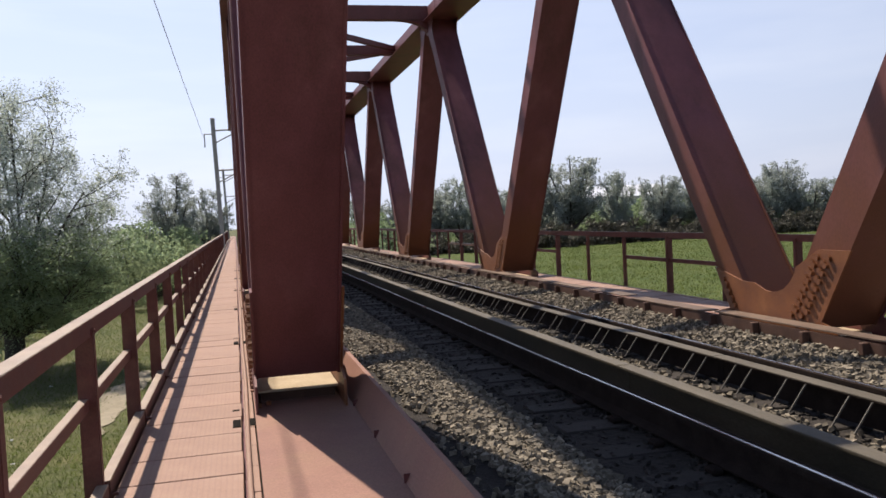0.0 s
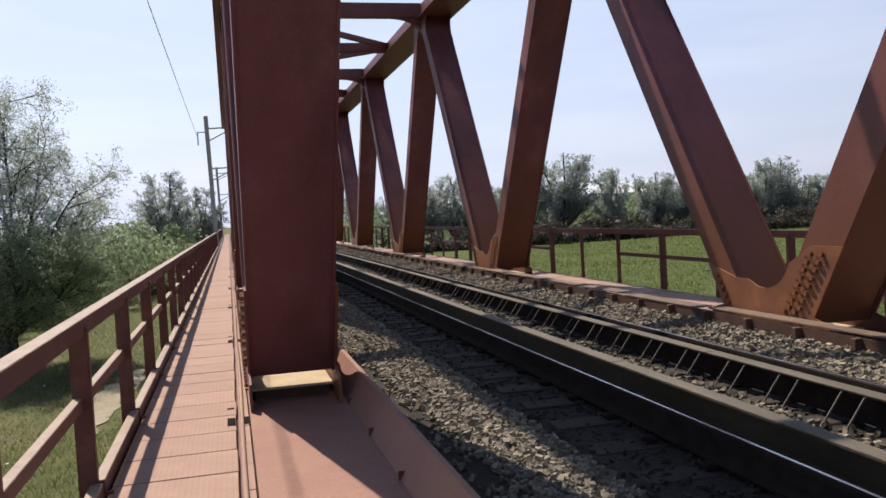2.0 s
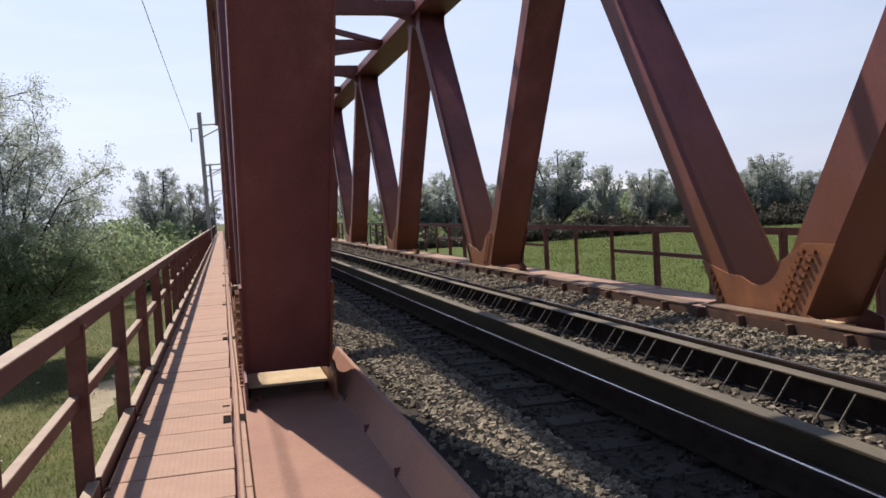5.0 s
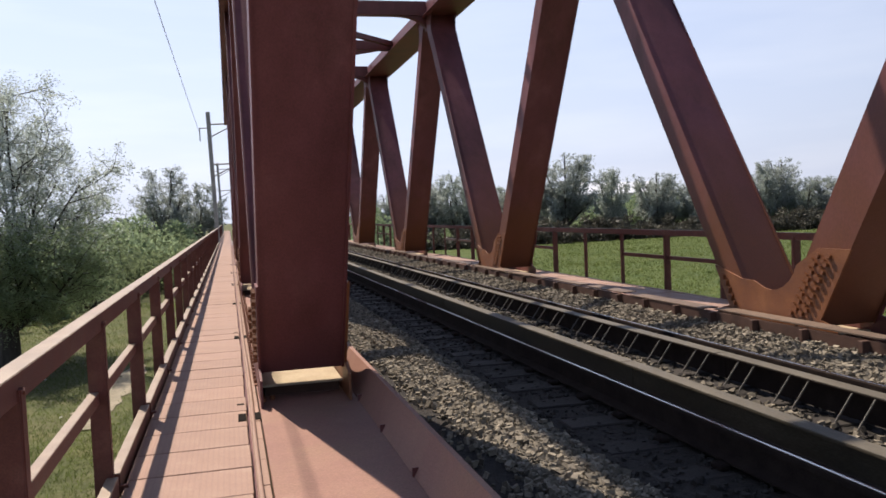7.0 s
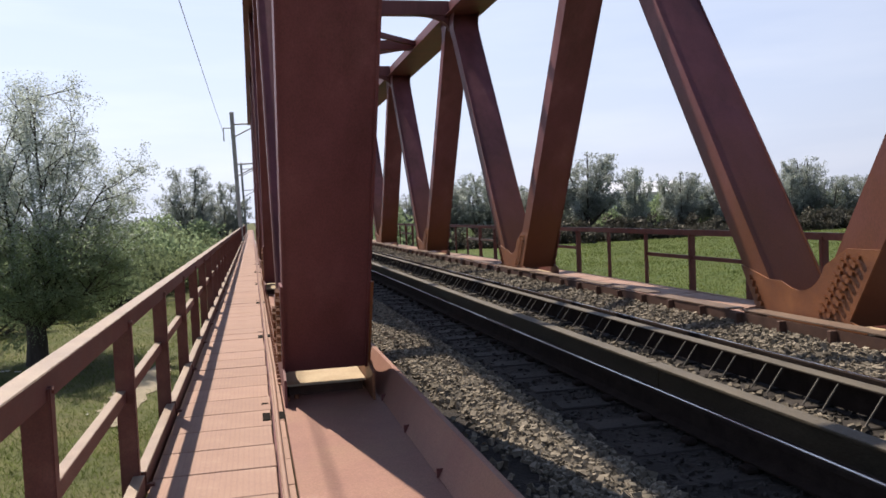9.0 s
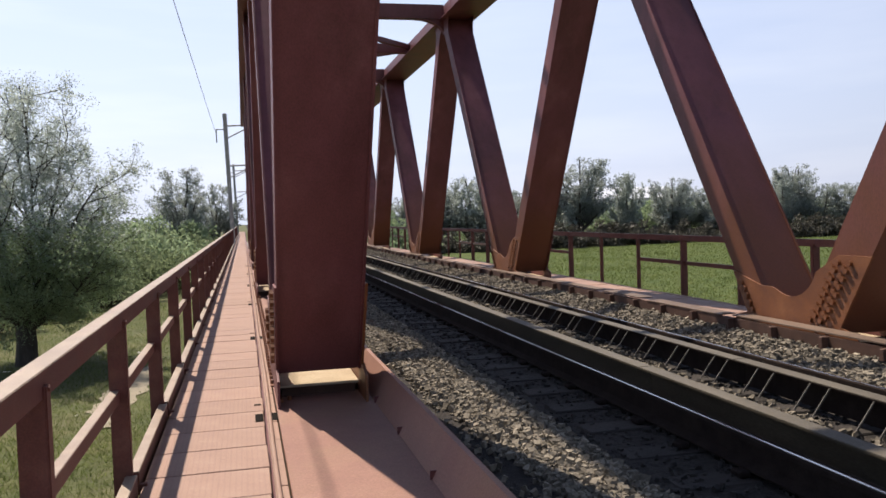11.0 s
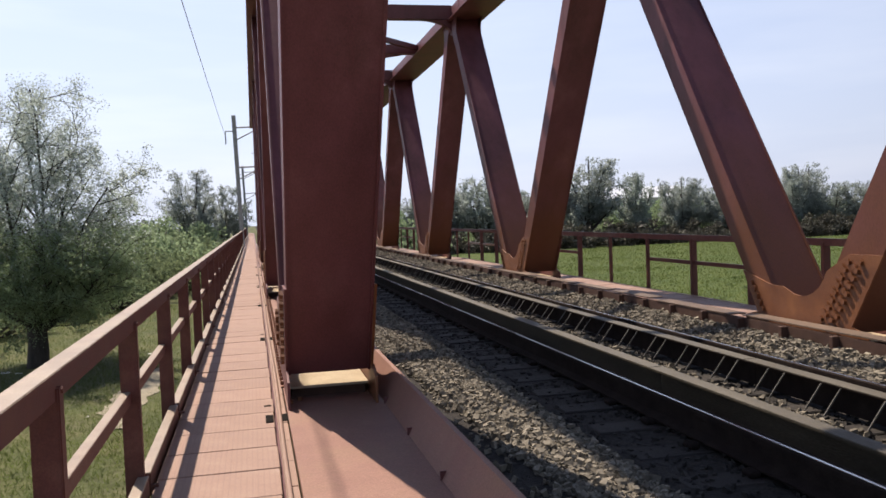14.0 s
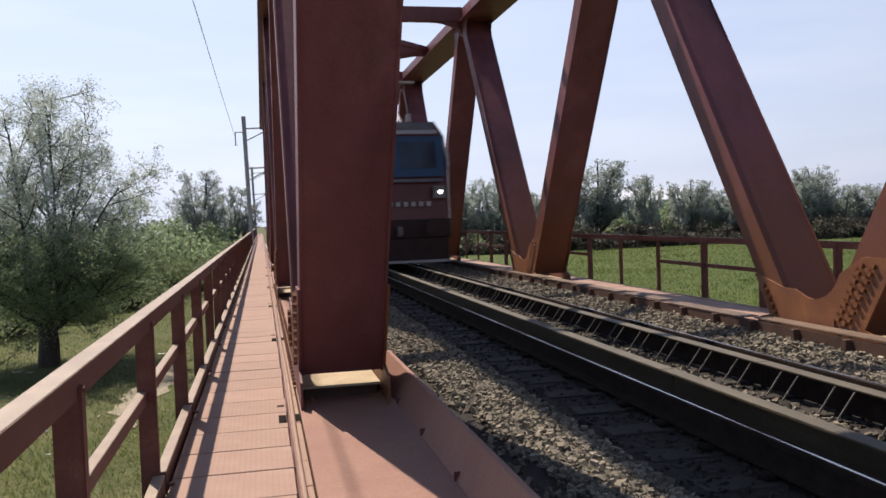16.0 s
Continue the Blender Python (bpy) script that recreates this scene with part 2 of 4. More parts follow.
M_BARK = mat("grey_bark", [(0.3, (0.035, 0.03, 0.026)), (0.7, (0.09, 0.078, 0.066))], 3.0, 0.95, 0, 0.8, 25, (2, 2, 0.4), bump_distance=0.03)
# Upper willow leaves: a silvery tone with backlight and glare put into it.
M_LEAF_SILVER = mat("silvery_backlit_willow_leaves", [(0.3, (0.330, 0.385, 0.330)), (0.7, (0.480, 0.530, 0.480))], 0.7, 0.8, 0, 0.1, 20, per_island=0.15, transmit=0.6, gloss=0.1)
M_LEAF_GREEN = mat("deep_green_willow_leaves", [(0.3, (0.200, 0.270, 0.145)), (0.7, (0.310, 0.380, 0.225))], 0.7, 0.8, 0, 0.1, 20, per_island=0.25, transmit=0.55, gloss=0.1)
# Far trees: distance haze is mixed into these two base colours, which pales them.
M_LEAF = mat("hazed_green_foliage", [(0.3, (0.30, 0.345, 0.30)), (0.7, (0.41, 0.45, 0.405))], 0.35, 0.8, 0, 0.1, 20, per_island=0.2, transmit=0.6, gloss=0.1)
M_LEAF_DARK = mat("hazed_dark_foliage", [(0.3, (0.28, 0.315, 0.285)), (0.7, (0.38, 0.415, 0.38))], 0.25, 0.8, 0, 0.1, 20, per_island=0.2, transmit=0.6, gloss=0.1)
M_LEAF_BUSH = mat("light_green_bush_leaves", [(0.3, (0.140, 0.182, 0.088)), (0.7, (0.232, 0.275, 0.150))], 0.3, 0.8, 0, 0.1, 20, per_island=0.25, transmit=0.5, gloss=0.1)
M_WHITE = mat("white_wall_paint", [(0.3, (0.72, 0.72, 0.70)), (0.7, (0.82, 0.82, 0.80))], 1.0, 0.8)
M_ROOF = mat("pale_metal_roof", [(0.3, (0.62, 0.64, 0.66)), (0.7, (0.74, 0.75, 0.77))], 1.0, 0.4, 0.2)
M_LOCO_RED = mat("dark_red_loco_paint", [(0.3, (0.074, 0.014, 0.014)), (0.7, (0.105, 0.022, 0.020))], 1.5, 0.35, 0, 0.05, 30)
M_LOCO_BLUE = mat("blue_loco_paint", [(0.3, (0.012, 0.046, 0.105)), (0.7, (0.019, 0.062, 0.136))], 1.5, 0.35, 0, 0.05, 30)
M_LOCO_GREY = mat("sooty_grey_loco_paint", [(0.3, (0.081, 0.081, 0.087)), (0.7, (0.136, 0.136, 0.143))], 1.5, 0.5, 0, 0.05, 30)
M_LOCO_DARK = mat("black_underframe", [(0.3, (0.022, 0.011, 0.010)), (0.7, (0.042, 0.022, 0.019))], 3.0, 0.6, 0, 0.1, 30)
M_LOCO_PALE = mat("pale_grey_stripe_paint", [(0.3, (0.310, 0.310, 0.310)), (0.7, (0.384, 0.384, 0.372))], 3.0, 0.5)
M_GLASS = mat("dark_windscreen", [(0.3, (0.02, 0.03, 0.04)), (0.7, (0.03, 0.045, 0.06))], 2.0, 0.12, 0, 0.0)
M_BIRD = mat("dark_feathers", [(0.3, (0.03, 0.03, 0.03)), (0.7, (0.08, 0.075, 0.07))], 30.0, 0.8)
M_LAMP = bpy.data.materials.new("headlight_glow")
M_LAMP.use_nodes = True
M_LAMP.node_tree.nodes["Principled BSDF"].inputs["Emission Color"].default_value = (1, 0.93, 0.8, 1)
M_LAMP.node_tree.nodes["Principled BSDF"].inputs["Emission Strength"].default_value = 6.0


# ---------------------------------------------------------------- mesh helpers
def empty(name, x=0, y=0, z=0):
    e = new(name)
    e.location = (x, y, z)
    e.empty_display_size = 0.2
    return e


def mesh_of(name, bm, material, smooth=False):
    me = bpy.data.meshes.new(name)
    bmesh.ops.recalc_face_normals(bm, faces=bm.faces)
    if smooth:
        for f in bm.faces:
            f.smooth = True
    bm.to_mesh(me)
    bm.free()
    me.materials.append(material)
    return me


def part(name, bm, material, parent=None, label="", smooth=False):
    ob = new(name, mesh_of(name, bm, material, smooth))
    ob.parent = parent
    if label:
        tagged(ob, label)
    return ob


def shared(name, me, parent, loc, rot=None):
    ob = new(name, me)
    ob.parent = parent
    ob.location = loc
    if rot:
        ob.rotation_euler = rot
    return ob


def box(bm, x0, x1, y0, y1, z0, z1, bevel=0.0):
    vs = [bm.verts.new((x, y, z)) for x in (x0, x1) for y in (y0, y1) for z in (z0, z1)]
    fs = [bm.faces.new([vs[i] for i in q]) for q in ((0, 1, 3, 2), (4, 6, 7, 5), (0, 4, 5, 1), (2, 3, 7, 6), (0, 2, 6, 4), (1, 5, 7, 3))]
    if bevel:
        es = list({e for f in fs for e in f.edges})
        bmesh.ops.bevel(bm, geom=es, offset=bevel, segments=1, affect='EDGES')
    return bm


def boxed(*a, bevel=0.0):
    return box(bmesh.new(), *a, bevel=bevel)


def beam(bm, p, q, wide, deep, side=(1, 0, 0), bevel=0.0):
    """A bar from p to q; wide along side, deep across it."""
    p, q = Vector(p), Vector(q)
    d = (q - p).normalized()
    s = Vector(side)
    s = (s - d * s.dot(d)).normalized()
    u = d.cross(s)
    vs = [bm.verts.new(c + s * (wide / 2 * i) + u * (deep / 2 * j)) for c in (p, q) for i in (-1, 1) for j in (-1, 1)]
    fs = [bm.faces.new([vs[i] for i in k]) for k in ((0, 1, 3, 2), (4, 6, 7, 5), (0, 4, 5, 1), (2, 3, 7, 6), (0, 2, 6, 4), (1, 5, 7, 3))]
    if bevel:
        bmesh.ops.bevel(bm, geom=list({e for f in fs for e in f.edges}), offset=bevel, segments=1, affect='EDGES')
    return bm


def tube(bm, pts, r0, r1=None, sides=6, cap=True):
    """A tapered round bar along points."""
    r1 = r0 if r1 is None else r1
    pts = [Vector(p) for p in pts]
    rings = []
    for i, p in enumerate(pts):
        d = (pts[min(i + 1, len(pts) - 1)] - pts[max(i - 1, 0)]).normalized()
        a = (a - d * a.dot(d)).normalized() if i else d.orthogonal().normalized()
        b = d.cross(a)
        r = r0 + (r1 - r0) * i / (len(pts) - 1)
        rings.append([bm.verts.new(p + (a * math.cos(k * 2 * math.pi / sides) + b * math.sin(k * 2 * math.pi / sides)) * r) for k in range(sides)])
    for u, v in zip(rings, rings[1:]):
        for k in range(sides):
            bm.faces.new((u[k], u[(k + 1) % sides], v[(k + 1) % sides], v[k]))
    if cap:
        bm.faces.new(rings[0])
        bm.faces.new(rings[-1])
    return bm


def prism(outline, x0, x1):
    """An outline in y, z pulled from x0 to x1."""
    bm = bmesh.new()
    a = [bm.verts.new((x0, y, z)) for y, z in outline]
    b = [bm.verts.new((x1, y, z)) for y, z in outline]
    bm.faces.new(a)
    bm.faces.new(b[::-1])
    for i in range(len(a)):
        j = (i + 1) % len(a)
        bm.faces.new((a[i], b[i], b[j], a[j]))
    return bm


def profile(outline, y0, y1):
    """An outline in x, z pulled along y."""
    bm = bmesh.new()
    a = [bm.verts.new((x, y0, z)) for x, z in outline]
    b = [bm.verts.new((x, y1, z)) for x, z in outline]
    bm.faces.new(a)
    bm.faces.new(b[::-1])
    for i in range(len(a)):
        j = (i + 1) % len(a)
        bm.faces.new((a[i], b[i], b[j], a[j]))
    return bm


# ---------------------------------------------------------------- measures of the bridge
BAY, NODE = 10.45, 8.05                # distance of the lower nodes, the first one ahead
TOP, LEAN = 7.42, 0.62               # height of the upper chord's axis, run of a diagonal per metre of height
LEAN_AWAY = 0.665                    # the same for the diagonals that rise away from a node
NEAR_X, FAR_X, TRACK_X = 0.57, 6.20, 3.44
WEB = 0.36                           # half width of the girders
Y_START, Y_END = -11.0, 56.0         # the span
NODES = [NODE + BAY * k for k in range(-1, 5)]
RAIL_Z, BED_Z = 0.31, 0.10
GROUND_Z = -4.0

# ---------------------------------------------------------------- ground and distance
def land(x, y):
    """Height of the ground."""
    return GROUND_Z + 0.3 * noise.noise((x * 0.07, y * 0.07, 0)) if abs(x) < 40 and y < 140 else GROUND_Z


bm = bmesh.new()
N = 90
grid = {}
for i in range(N + 1):
    for j in range(N + 1):
        u, v = i / N * 2 - 1, j / N * 2 - 1
        x = 12 * u + 1500 * u ** 5
        y = 60 + 50 * v + 1500 * v ** 5
        z = land(x, y)
        grid[i, j] = bm.verts.new((x, y, z))
for i in range(N):
    for j in range(N):
        bm.faces.new((grid[i, j], grid[i + 1, j], grid[i + 1, j + 1], grid[i, j + 1]))
ground = part("ground", bm, M_GROUND, smooth=True)
tagged(ground, "grassy river meadow with dry patches below the bridge", "ground", kind="structure")

# ---------------------------------------------------------------- girders
def gusset_outline():
    """The plate of a lower node: two arms along the diagonals and a round notch between them."""
    near_arm, far_arm = ([(-1.05, 0.02), (-1.05, 0.26), (-0.62 - LEAN * 0.30, 0.32), (-0.60 - LEAN * h, h), (-0.13 - LEAN * k, k)] for h, k in ((1.06, 1.06), (0.80, 0.66)))
    notch = []
    for k in range(11):
        a = math.radians(198 + 14.4 * k)
        z = 1.00 + 0.43 * math.sin(a)
        notch.append((0.46 * math.cos(a), z if k < 6 else min(z, 0.655)))
    return near_arm + notch + [(-y, z) for y, z in far_arm[::-1]]


def box_member(bm, p, q, wide, deep):
    """A box member with two side plates that stand proud of its inset flanges."""
    p, q = Vector(p), Vector(q)
    d = (q - p).normalized()
    u = d.cross(Vector((1, 0, 0))).normalized()
    w, t, i, k = wide / 2, deep / 2, 0.022, 0.014
    sec = [(-w, -t), (-w + i, -t), (-w + i, -t + k), (w - i, -t + k), (w - i, -t), (w, -t), (w, t), (w - i, t), (w - i, t - k), (-w + i, t - k), (-w + i, t), (-w, t)]
    rings = [[bm.verts.new(c + Vector((1, 0, 0)) * a + u * b) for a, b in sec] for c in (p, q)]
    bm.faces.new(rings[0])
    bm.faces.new(rings[1][::-1])
    for j in range(12):
        m = (j + 1) % 12
        bm.faces.new((rings[0][j], rings[1][j], rings[1][m], rings[0][m]))
    return bm


def bolt_mesh():
    bm = bmesh.new()
    tube(bm, [(-0.022, 0, 0), (0.022, 0, 0)], 0.033, 0.030, 6)
    return mesh_of("bolt", bm, M_RUST)


BOLT = bolt_mesh()
RAILING_BOLT = mesh_of("bolt", tube(bmesh.new(), [(-0.02, 0, 0), (0.02, 0, 0)], 0.017, 0.015, 6), M_RAILING)


TOP_START, TOP_END = 2.2, NODES[-1] + 1.0


def girder(x, inward):
    """One truss: chords, box diagonals that meet in gusset plates, bolts."""
    g = tagged(empty("truss_girder", x, 0, 0), "red-brown riveted steel truss girder with leaning box diagonals", "truss", "bridge girders")
    for k, n in enumerate(NODES):
        for s in (-1, 1):
            run = LEAN_AWAY if s > 0 else LEAN
            heavy = k == 1 and s < 0 and inward < 0
            base, deep = (0.28, 0.50) if heavy else (0.33 if s > 0 else 0.36, 0.36)
            top_y = n + s * (base + run * TOP)
            if not TOP_START < top_y < TOP_END or (k == 0 and s > 0):
                continue
            foot = 0.36
            part("diagonal", box_member(bmesh.new(), (0, n + s * (base + run * foot), foot), (0, top_y, TOP), 2 * WEB, deep), M_STEEL if inward > 0 else M_STEEL_FLARE, g)
        # gusset plates of the lower node
        if k:
            for sx in (-1, 1):
                pl = part("gusset_plate", prism([(n + y, z) for y, z in gusset_outline()], sx * WEB, sx * (WEB + 0.02)), M_STEEL if sx * inward < 0 else M_RUST, g, "rust-orange gusset plate with a rounded notch" if sx * inward > 0 else "")
                if n < 30:
                    for s in (-1, 1):
                        for row in range(4 if s == -1 else 2):
                            for c in range(8 if s == -1 else 4):
                                z = 0.36 + c * 0.082
                                y = s * (0.13 + row * 0.085 + LEAN * z) if s == -1 else s * (0.46 + row * 0.06 + LEAN * z)
                                shared("bolt", BOLT, pl, (sx * (WEB + 0.03), n + y, z + (row % 2) * 0.05))
            part("node_plate", boxed(-WEB + 0.01, WEB - 0.01, n - 0.66, n + 0.95, 0.128, 0.145), M_CREAM, g, "dusty cream plate inside the node")
            # added support, coloured dark for the shadow below the plate
            part("shaded_node_support", boxed(-WEB + 0.03, WEB - 0.03, n - 0.56, n + 0.9, 0.031, 0.127), M_EDGE, g)
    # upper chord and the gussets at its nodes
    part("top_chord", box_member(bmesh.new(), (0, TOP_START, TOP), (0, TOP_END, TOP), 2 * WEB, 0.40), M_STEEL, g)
    # added flange: its overhang is sized to place the edge of the chord's shadow
    part("chord_shade_flange", boxed(-WEB - 0.15, WEB + 0.15, TOP_START, TOP_END, TOP - 0.226, TOP - 0.2005), M_STEEL, g)
    for n in NODES:
        m = n + BAY / 2
        if m > TOP_END:
            continue
        for sx in (-1, 1):
            near_arm = [(1.1, 0.19), (1.15, -0.20), (0.95, -0.27), (0.87, -0.42), (0.89, -0.68), (1.06, -0.95), (0.64, -0.95), (0.39, -0.55), (0.20, -0.42)]
            far_arm = [(-0.06, -0.45), (-0.116, -0.55), (-0.38, -0.95), (-0.80, -0.95), (-0.62, -0.68), (-0.60, -0.52), (-0.64, -0.36), (-0.76, -0.25), (-1.02, -0.20), (-1.0, 0.19)]
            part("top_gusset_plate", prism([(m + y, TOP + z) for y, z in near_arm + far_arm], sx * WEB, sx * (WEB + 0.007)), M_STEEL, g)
    # lower chord: broad flat plate, outer lip and the leaning sheet that holds the ballast
    i = inward
    bm = boxed(-WEB - 0.03, WEB + 0.075, Y_START, Y_END, -0.02, 0.03, bevel=0.004)
    part("chord_plate", bm, M_PLATE, g, "sun-faded pink top plate of the lower chord")
    part("chord_web", boxed(-WEB, WEB, Y_START, Y_END, -0.75, -0.02), M_STEEL, g)
    e, d = WEB + 0.07, 0.055 if i > 0 else 0.0
    # the far sheet is dark brown, the near one pink
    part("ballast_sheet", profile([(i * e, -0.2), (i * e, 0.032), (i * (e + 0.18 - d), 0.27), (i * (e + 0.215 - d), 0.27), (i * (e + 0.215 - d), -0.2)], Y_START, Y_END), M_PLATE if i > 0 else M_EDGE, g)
    if i < 0:
        y, step = 1.0, random.Random(3)
        while y < Y_END - 3:
            n = step.uniform(1.2, 2.9)
            z = 0.272 + step.uniform(0, 0.022)
            part("ledge_plate", boxed(-(e + 0.20 + step.uniform(0, 0.03)), -(e + step.uniform(-0.02, 0.05)), y, y + n, z, z + 0.014), M_LEDGE, g)
            y += n + step.choice((0.01, 0.02, 0.25))
        bracket = mesh_of("ledge_bracket", boxed(-(e + 0.29), -(e + 0.2), -0.03, 0.03, 0.12, 0.268, bevel=0.006), M_EDGE)
        for q in range(46):
            shared("ledge_bracket", bracket, g, (0, 2.2 + q * 0.82, 0))
    rib = mesh_of("stiffener", prism([(0, 0.03), (0.010, 0.03), (0.010, 0.085), (0, 0.085)], i * (e - 0.012), i * (e + 0.045)), M_STEEL)
    y = Y_START + 0.5
    while y < 40:
        shared("stiffener", rib, g, (0, y, 0))
        y += 1.09
    return g


girder(NEAR_X, 1)
girder(FAR_X, -1)

# bolts along the outer edge of the near lower chord
strip = tagged(empty("splice_strip", NEAR_X - WEB - 0.02, 0, 0), "rusty splice strip with two rows of bolts beside the walkway", "steel strip")
part("strip", boxed(-0.03, 0.06, 8.0, 22.0, 0.03, 0.042), M_RUST, strip)
bm = bmesh.new()
tube(bm, [(0, 0, 0), (0, 0, 0.035)], 0.022, 0.02, 6)
VBOLT = mesh_of("bolt", bm, M_RUST)
for k in range(64):
    for r in range(2):
        shared("bolt", VBOLT, strip, (-0.012 + r * 0.05, 8.1 + k * 0.215 + r * 0.1, 0.042))
for y in (7.25, 7.33):
    shared("bolt", VBOLT, strip, (0.03 + (y - 7.25), y, 0.032))

# upper bracing
bracing = tagged(empty("portal_bracing", TRACK_X, 0, TOP), "red-brown cross beams and slender diagonals between the upper chords", "bracing")
half = (FAR_X - NEAR_X) / 2 - WEB
mid = (FAR_X + NEAR_X) / 2 - TRACK_X
k, m = 0, NODE - BAY / 2
while m < TOP_END:
    main = k % 2 == 0
    h = 0.20 if main else 0.16
    bm = bmesh.new()
    box(bm, mid - half, mid + half, m - 0.13, m + 0.13, 0.03 - h, 0.03 + h)
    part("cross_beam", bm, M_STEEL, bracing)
    for s in (-1, 1) if main else ():
        o = []
        for j in range(9):
            a = j / 8 * math.pi / 2
            o.append((mid + s * (half - 0.9 * (1 - math.sin(a))), 0.02 - h - 0.42 * (1 - math.cos(a))))
        o.append((mid + s * half, 0.02 - h))
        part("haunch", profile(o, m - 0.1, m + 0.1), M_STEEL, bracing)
    if m + BAY / 2 < TOP_END:
        s = 1 if main else -1
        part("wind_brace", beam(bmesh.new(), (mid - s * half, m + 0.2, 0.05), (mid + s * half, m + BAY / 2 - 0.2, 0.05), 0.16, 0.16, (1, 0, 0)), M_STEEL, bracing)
    m += BAY / 2
    k += 1

# ---------------------------------------------------------------- walkways
def walkway(x0, x1, name, y1, label):
    w = tagged(empty(name, x0, 0, 0), label, "walkway", kind="structure")
    wid = x1 - x0
    me = [mesh_of("deck_plate", boxed(0.003, wid - 0.11 + q * 0.004, 0.007, 0.546, -0.03, 0.0, bevel=0.004), M_DECK) for q in range(3)]
    lip = mesh_of("edge_plate", boxed(wid - 0.085, wid - 0.005, 0.003, 0.55, -0.03, 0.002, bevel=0.003), M_DECK)
    y, k = 4.91 - 0.555 * 28, 0
    while y < y1:
        shared("deck_plate", me[k % 3], w, (0, y, random.uniform(-0.003, 0.003)), (0, 0, random.uniform(-0.004, 0.004)))
        if y < 30:
            shared("edge_plate", lip, w, (0, y + 0.13, random.uniform(-0.003, 0.003)))
        y += 0.555
        k += 1
    part("bearer", boxed(0, wid, Y_START, y1, -0.14, -0.045), M_STEEL, w)
    return w


walk_near = walkway(-0.70, 0.175, "walkway_near", 140, "pink painted steel plate walkway with open joints")
walk_far = walkway(6.78, 7.66, "walkway_far", 75, "pale pink steel plate walkway behind the far girder")
hole = mesh_of("drain_hole", boxed(0, 0.062, 0, 0.25, -0.02, 0.008), M_BLACK)
hole_small = mesh_of("bolt_slot", boxed(0, 0.06, 0, 0.05, -0.02, 0.0045), M_BLACK)
for k in range(6):
    for x in (0.0, 0.125):
        shared("drain_hole", hole, walk_near, (0.70 + x, 6.74 + 4.82 * k, 0))
    shared("bolt_slot", hole_small, walk_near, (0.695, 7.35 + 4.82 * k, 0))
cable = tagged(part("cable_pipe", tube(bmesh.new(), [(0.115 + 0.006 * math.sin(y * 0.9), y, 0.018 + 0.003 * math.sin(y * 1.7)) for y in np.arange(-3, 60, 0.75)], 0.017, sides=8), M_DECK, smooth=True),
               "thin pinkish pipe running along the walkway edge", "pipe")

# ---------------------------------------------------------------- railings
def railing(x, s, ys, y0, y1, thin, label):
    r = tagged(empty("railing", x, 0, 0), label, "railing", "walkway railings")
    for y in ys:
        bm = bmesh.new()
        w = 0.05 if thin(y) else 0.1
        box(bm, -w / 2, w / 2, y - 0.006, y + 0.006, -0.12, 1.03)
        box(bm, s * w / 2 - 0.006, s * w / 2 + 0.006, y, y + 0.06, -0.12, 1.03)
        part("post", bm, M_RAILING, r)
        if s > 0 and y < 22:
            shared("bolt", RAILING_BOLT, r, (0.044, y + 0.03, 1.02))
            shared("bolt", RAILING_BOLT, r, (0.012, y + 0.03, 0.58))
            part("foot_bracket", boxed(0.0, 0.13, y + 0.064, y + 0.104, -0.03, 0.018, bevel=0.003), M_RAILING, r)
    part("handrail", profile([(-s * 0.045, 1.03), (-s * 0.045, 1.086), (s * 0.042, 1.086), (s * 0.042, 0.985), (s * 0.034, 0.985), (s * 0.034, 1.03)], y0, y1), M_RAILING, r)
    # a pale strip along the top carries the sunlight as colour
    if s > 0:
        part("handrail_top", profile([(-0.046, 1.075), (-0.044, 1.090), (0.040, 1.090), (0.043, 1.084), (0.043, 1.0865), (-0.046, 1.0865)], y0, y1), M_HAND, r, "pale top of the handrail with sunlight in its colour")
    edges = sorted(ys)
    for a, b in zip(edges, edges[1:]):
        if thin(a) and s < 0:
            continue
        # upper faces and one far section get the paler colour as painted sunlight
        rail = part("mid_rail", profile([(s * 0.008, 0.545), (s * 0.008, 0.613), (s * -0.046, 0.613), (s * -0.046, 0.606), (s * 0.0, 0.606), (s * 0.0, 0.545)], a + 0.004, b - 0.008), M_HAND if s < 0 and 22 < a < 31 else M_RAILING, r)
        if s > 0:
            part("sunlit_top", profile([(0.0065, 0.6135), (-0.045, 0.6135), (-0.044, 0.617), (0.005, 0.617)], a + 0.006, b - 0.010), M_HAND, rail, "pale upper face with sunlight in its colour")
            toe = part("toe_board", profile([(0.02, -0.05), (0.02, 0.088), (0.086, 0.088), (0.086, -0.05)], a + 0.07, b - 0.01), M_RAILING, r)
            part("sunlit_top", profile([(0.018, 0.0885), (0.018, 0.094), (0.084, 0.097), (0.088, 0.0885)], a + 0.068, b - 0.008), M_HAND, toe, "pale upper face with sunlight in its colour")
    return r


rail_near = railing(-0.80, 1, [3.2 + 2.05 * k for k in range(-4, 50)], -5.0, 105.0, lambda y: False, "weathered red-brown steel railing with posts and two rails")
rail_far = railing(7.74, -1, [10.1 + 1.8 * k for k in range(-7, 30)], -4.0, 62.0, lambda y: round((y - 10.1) / 1.8) % 4 in (3, 0) and y > 14, "dark red-brown steel railing of the far walkway")

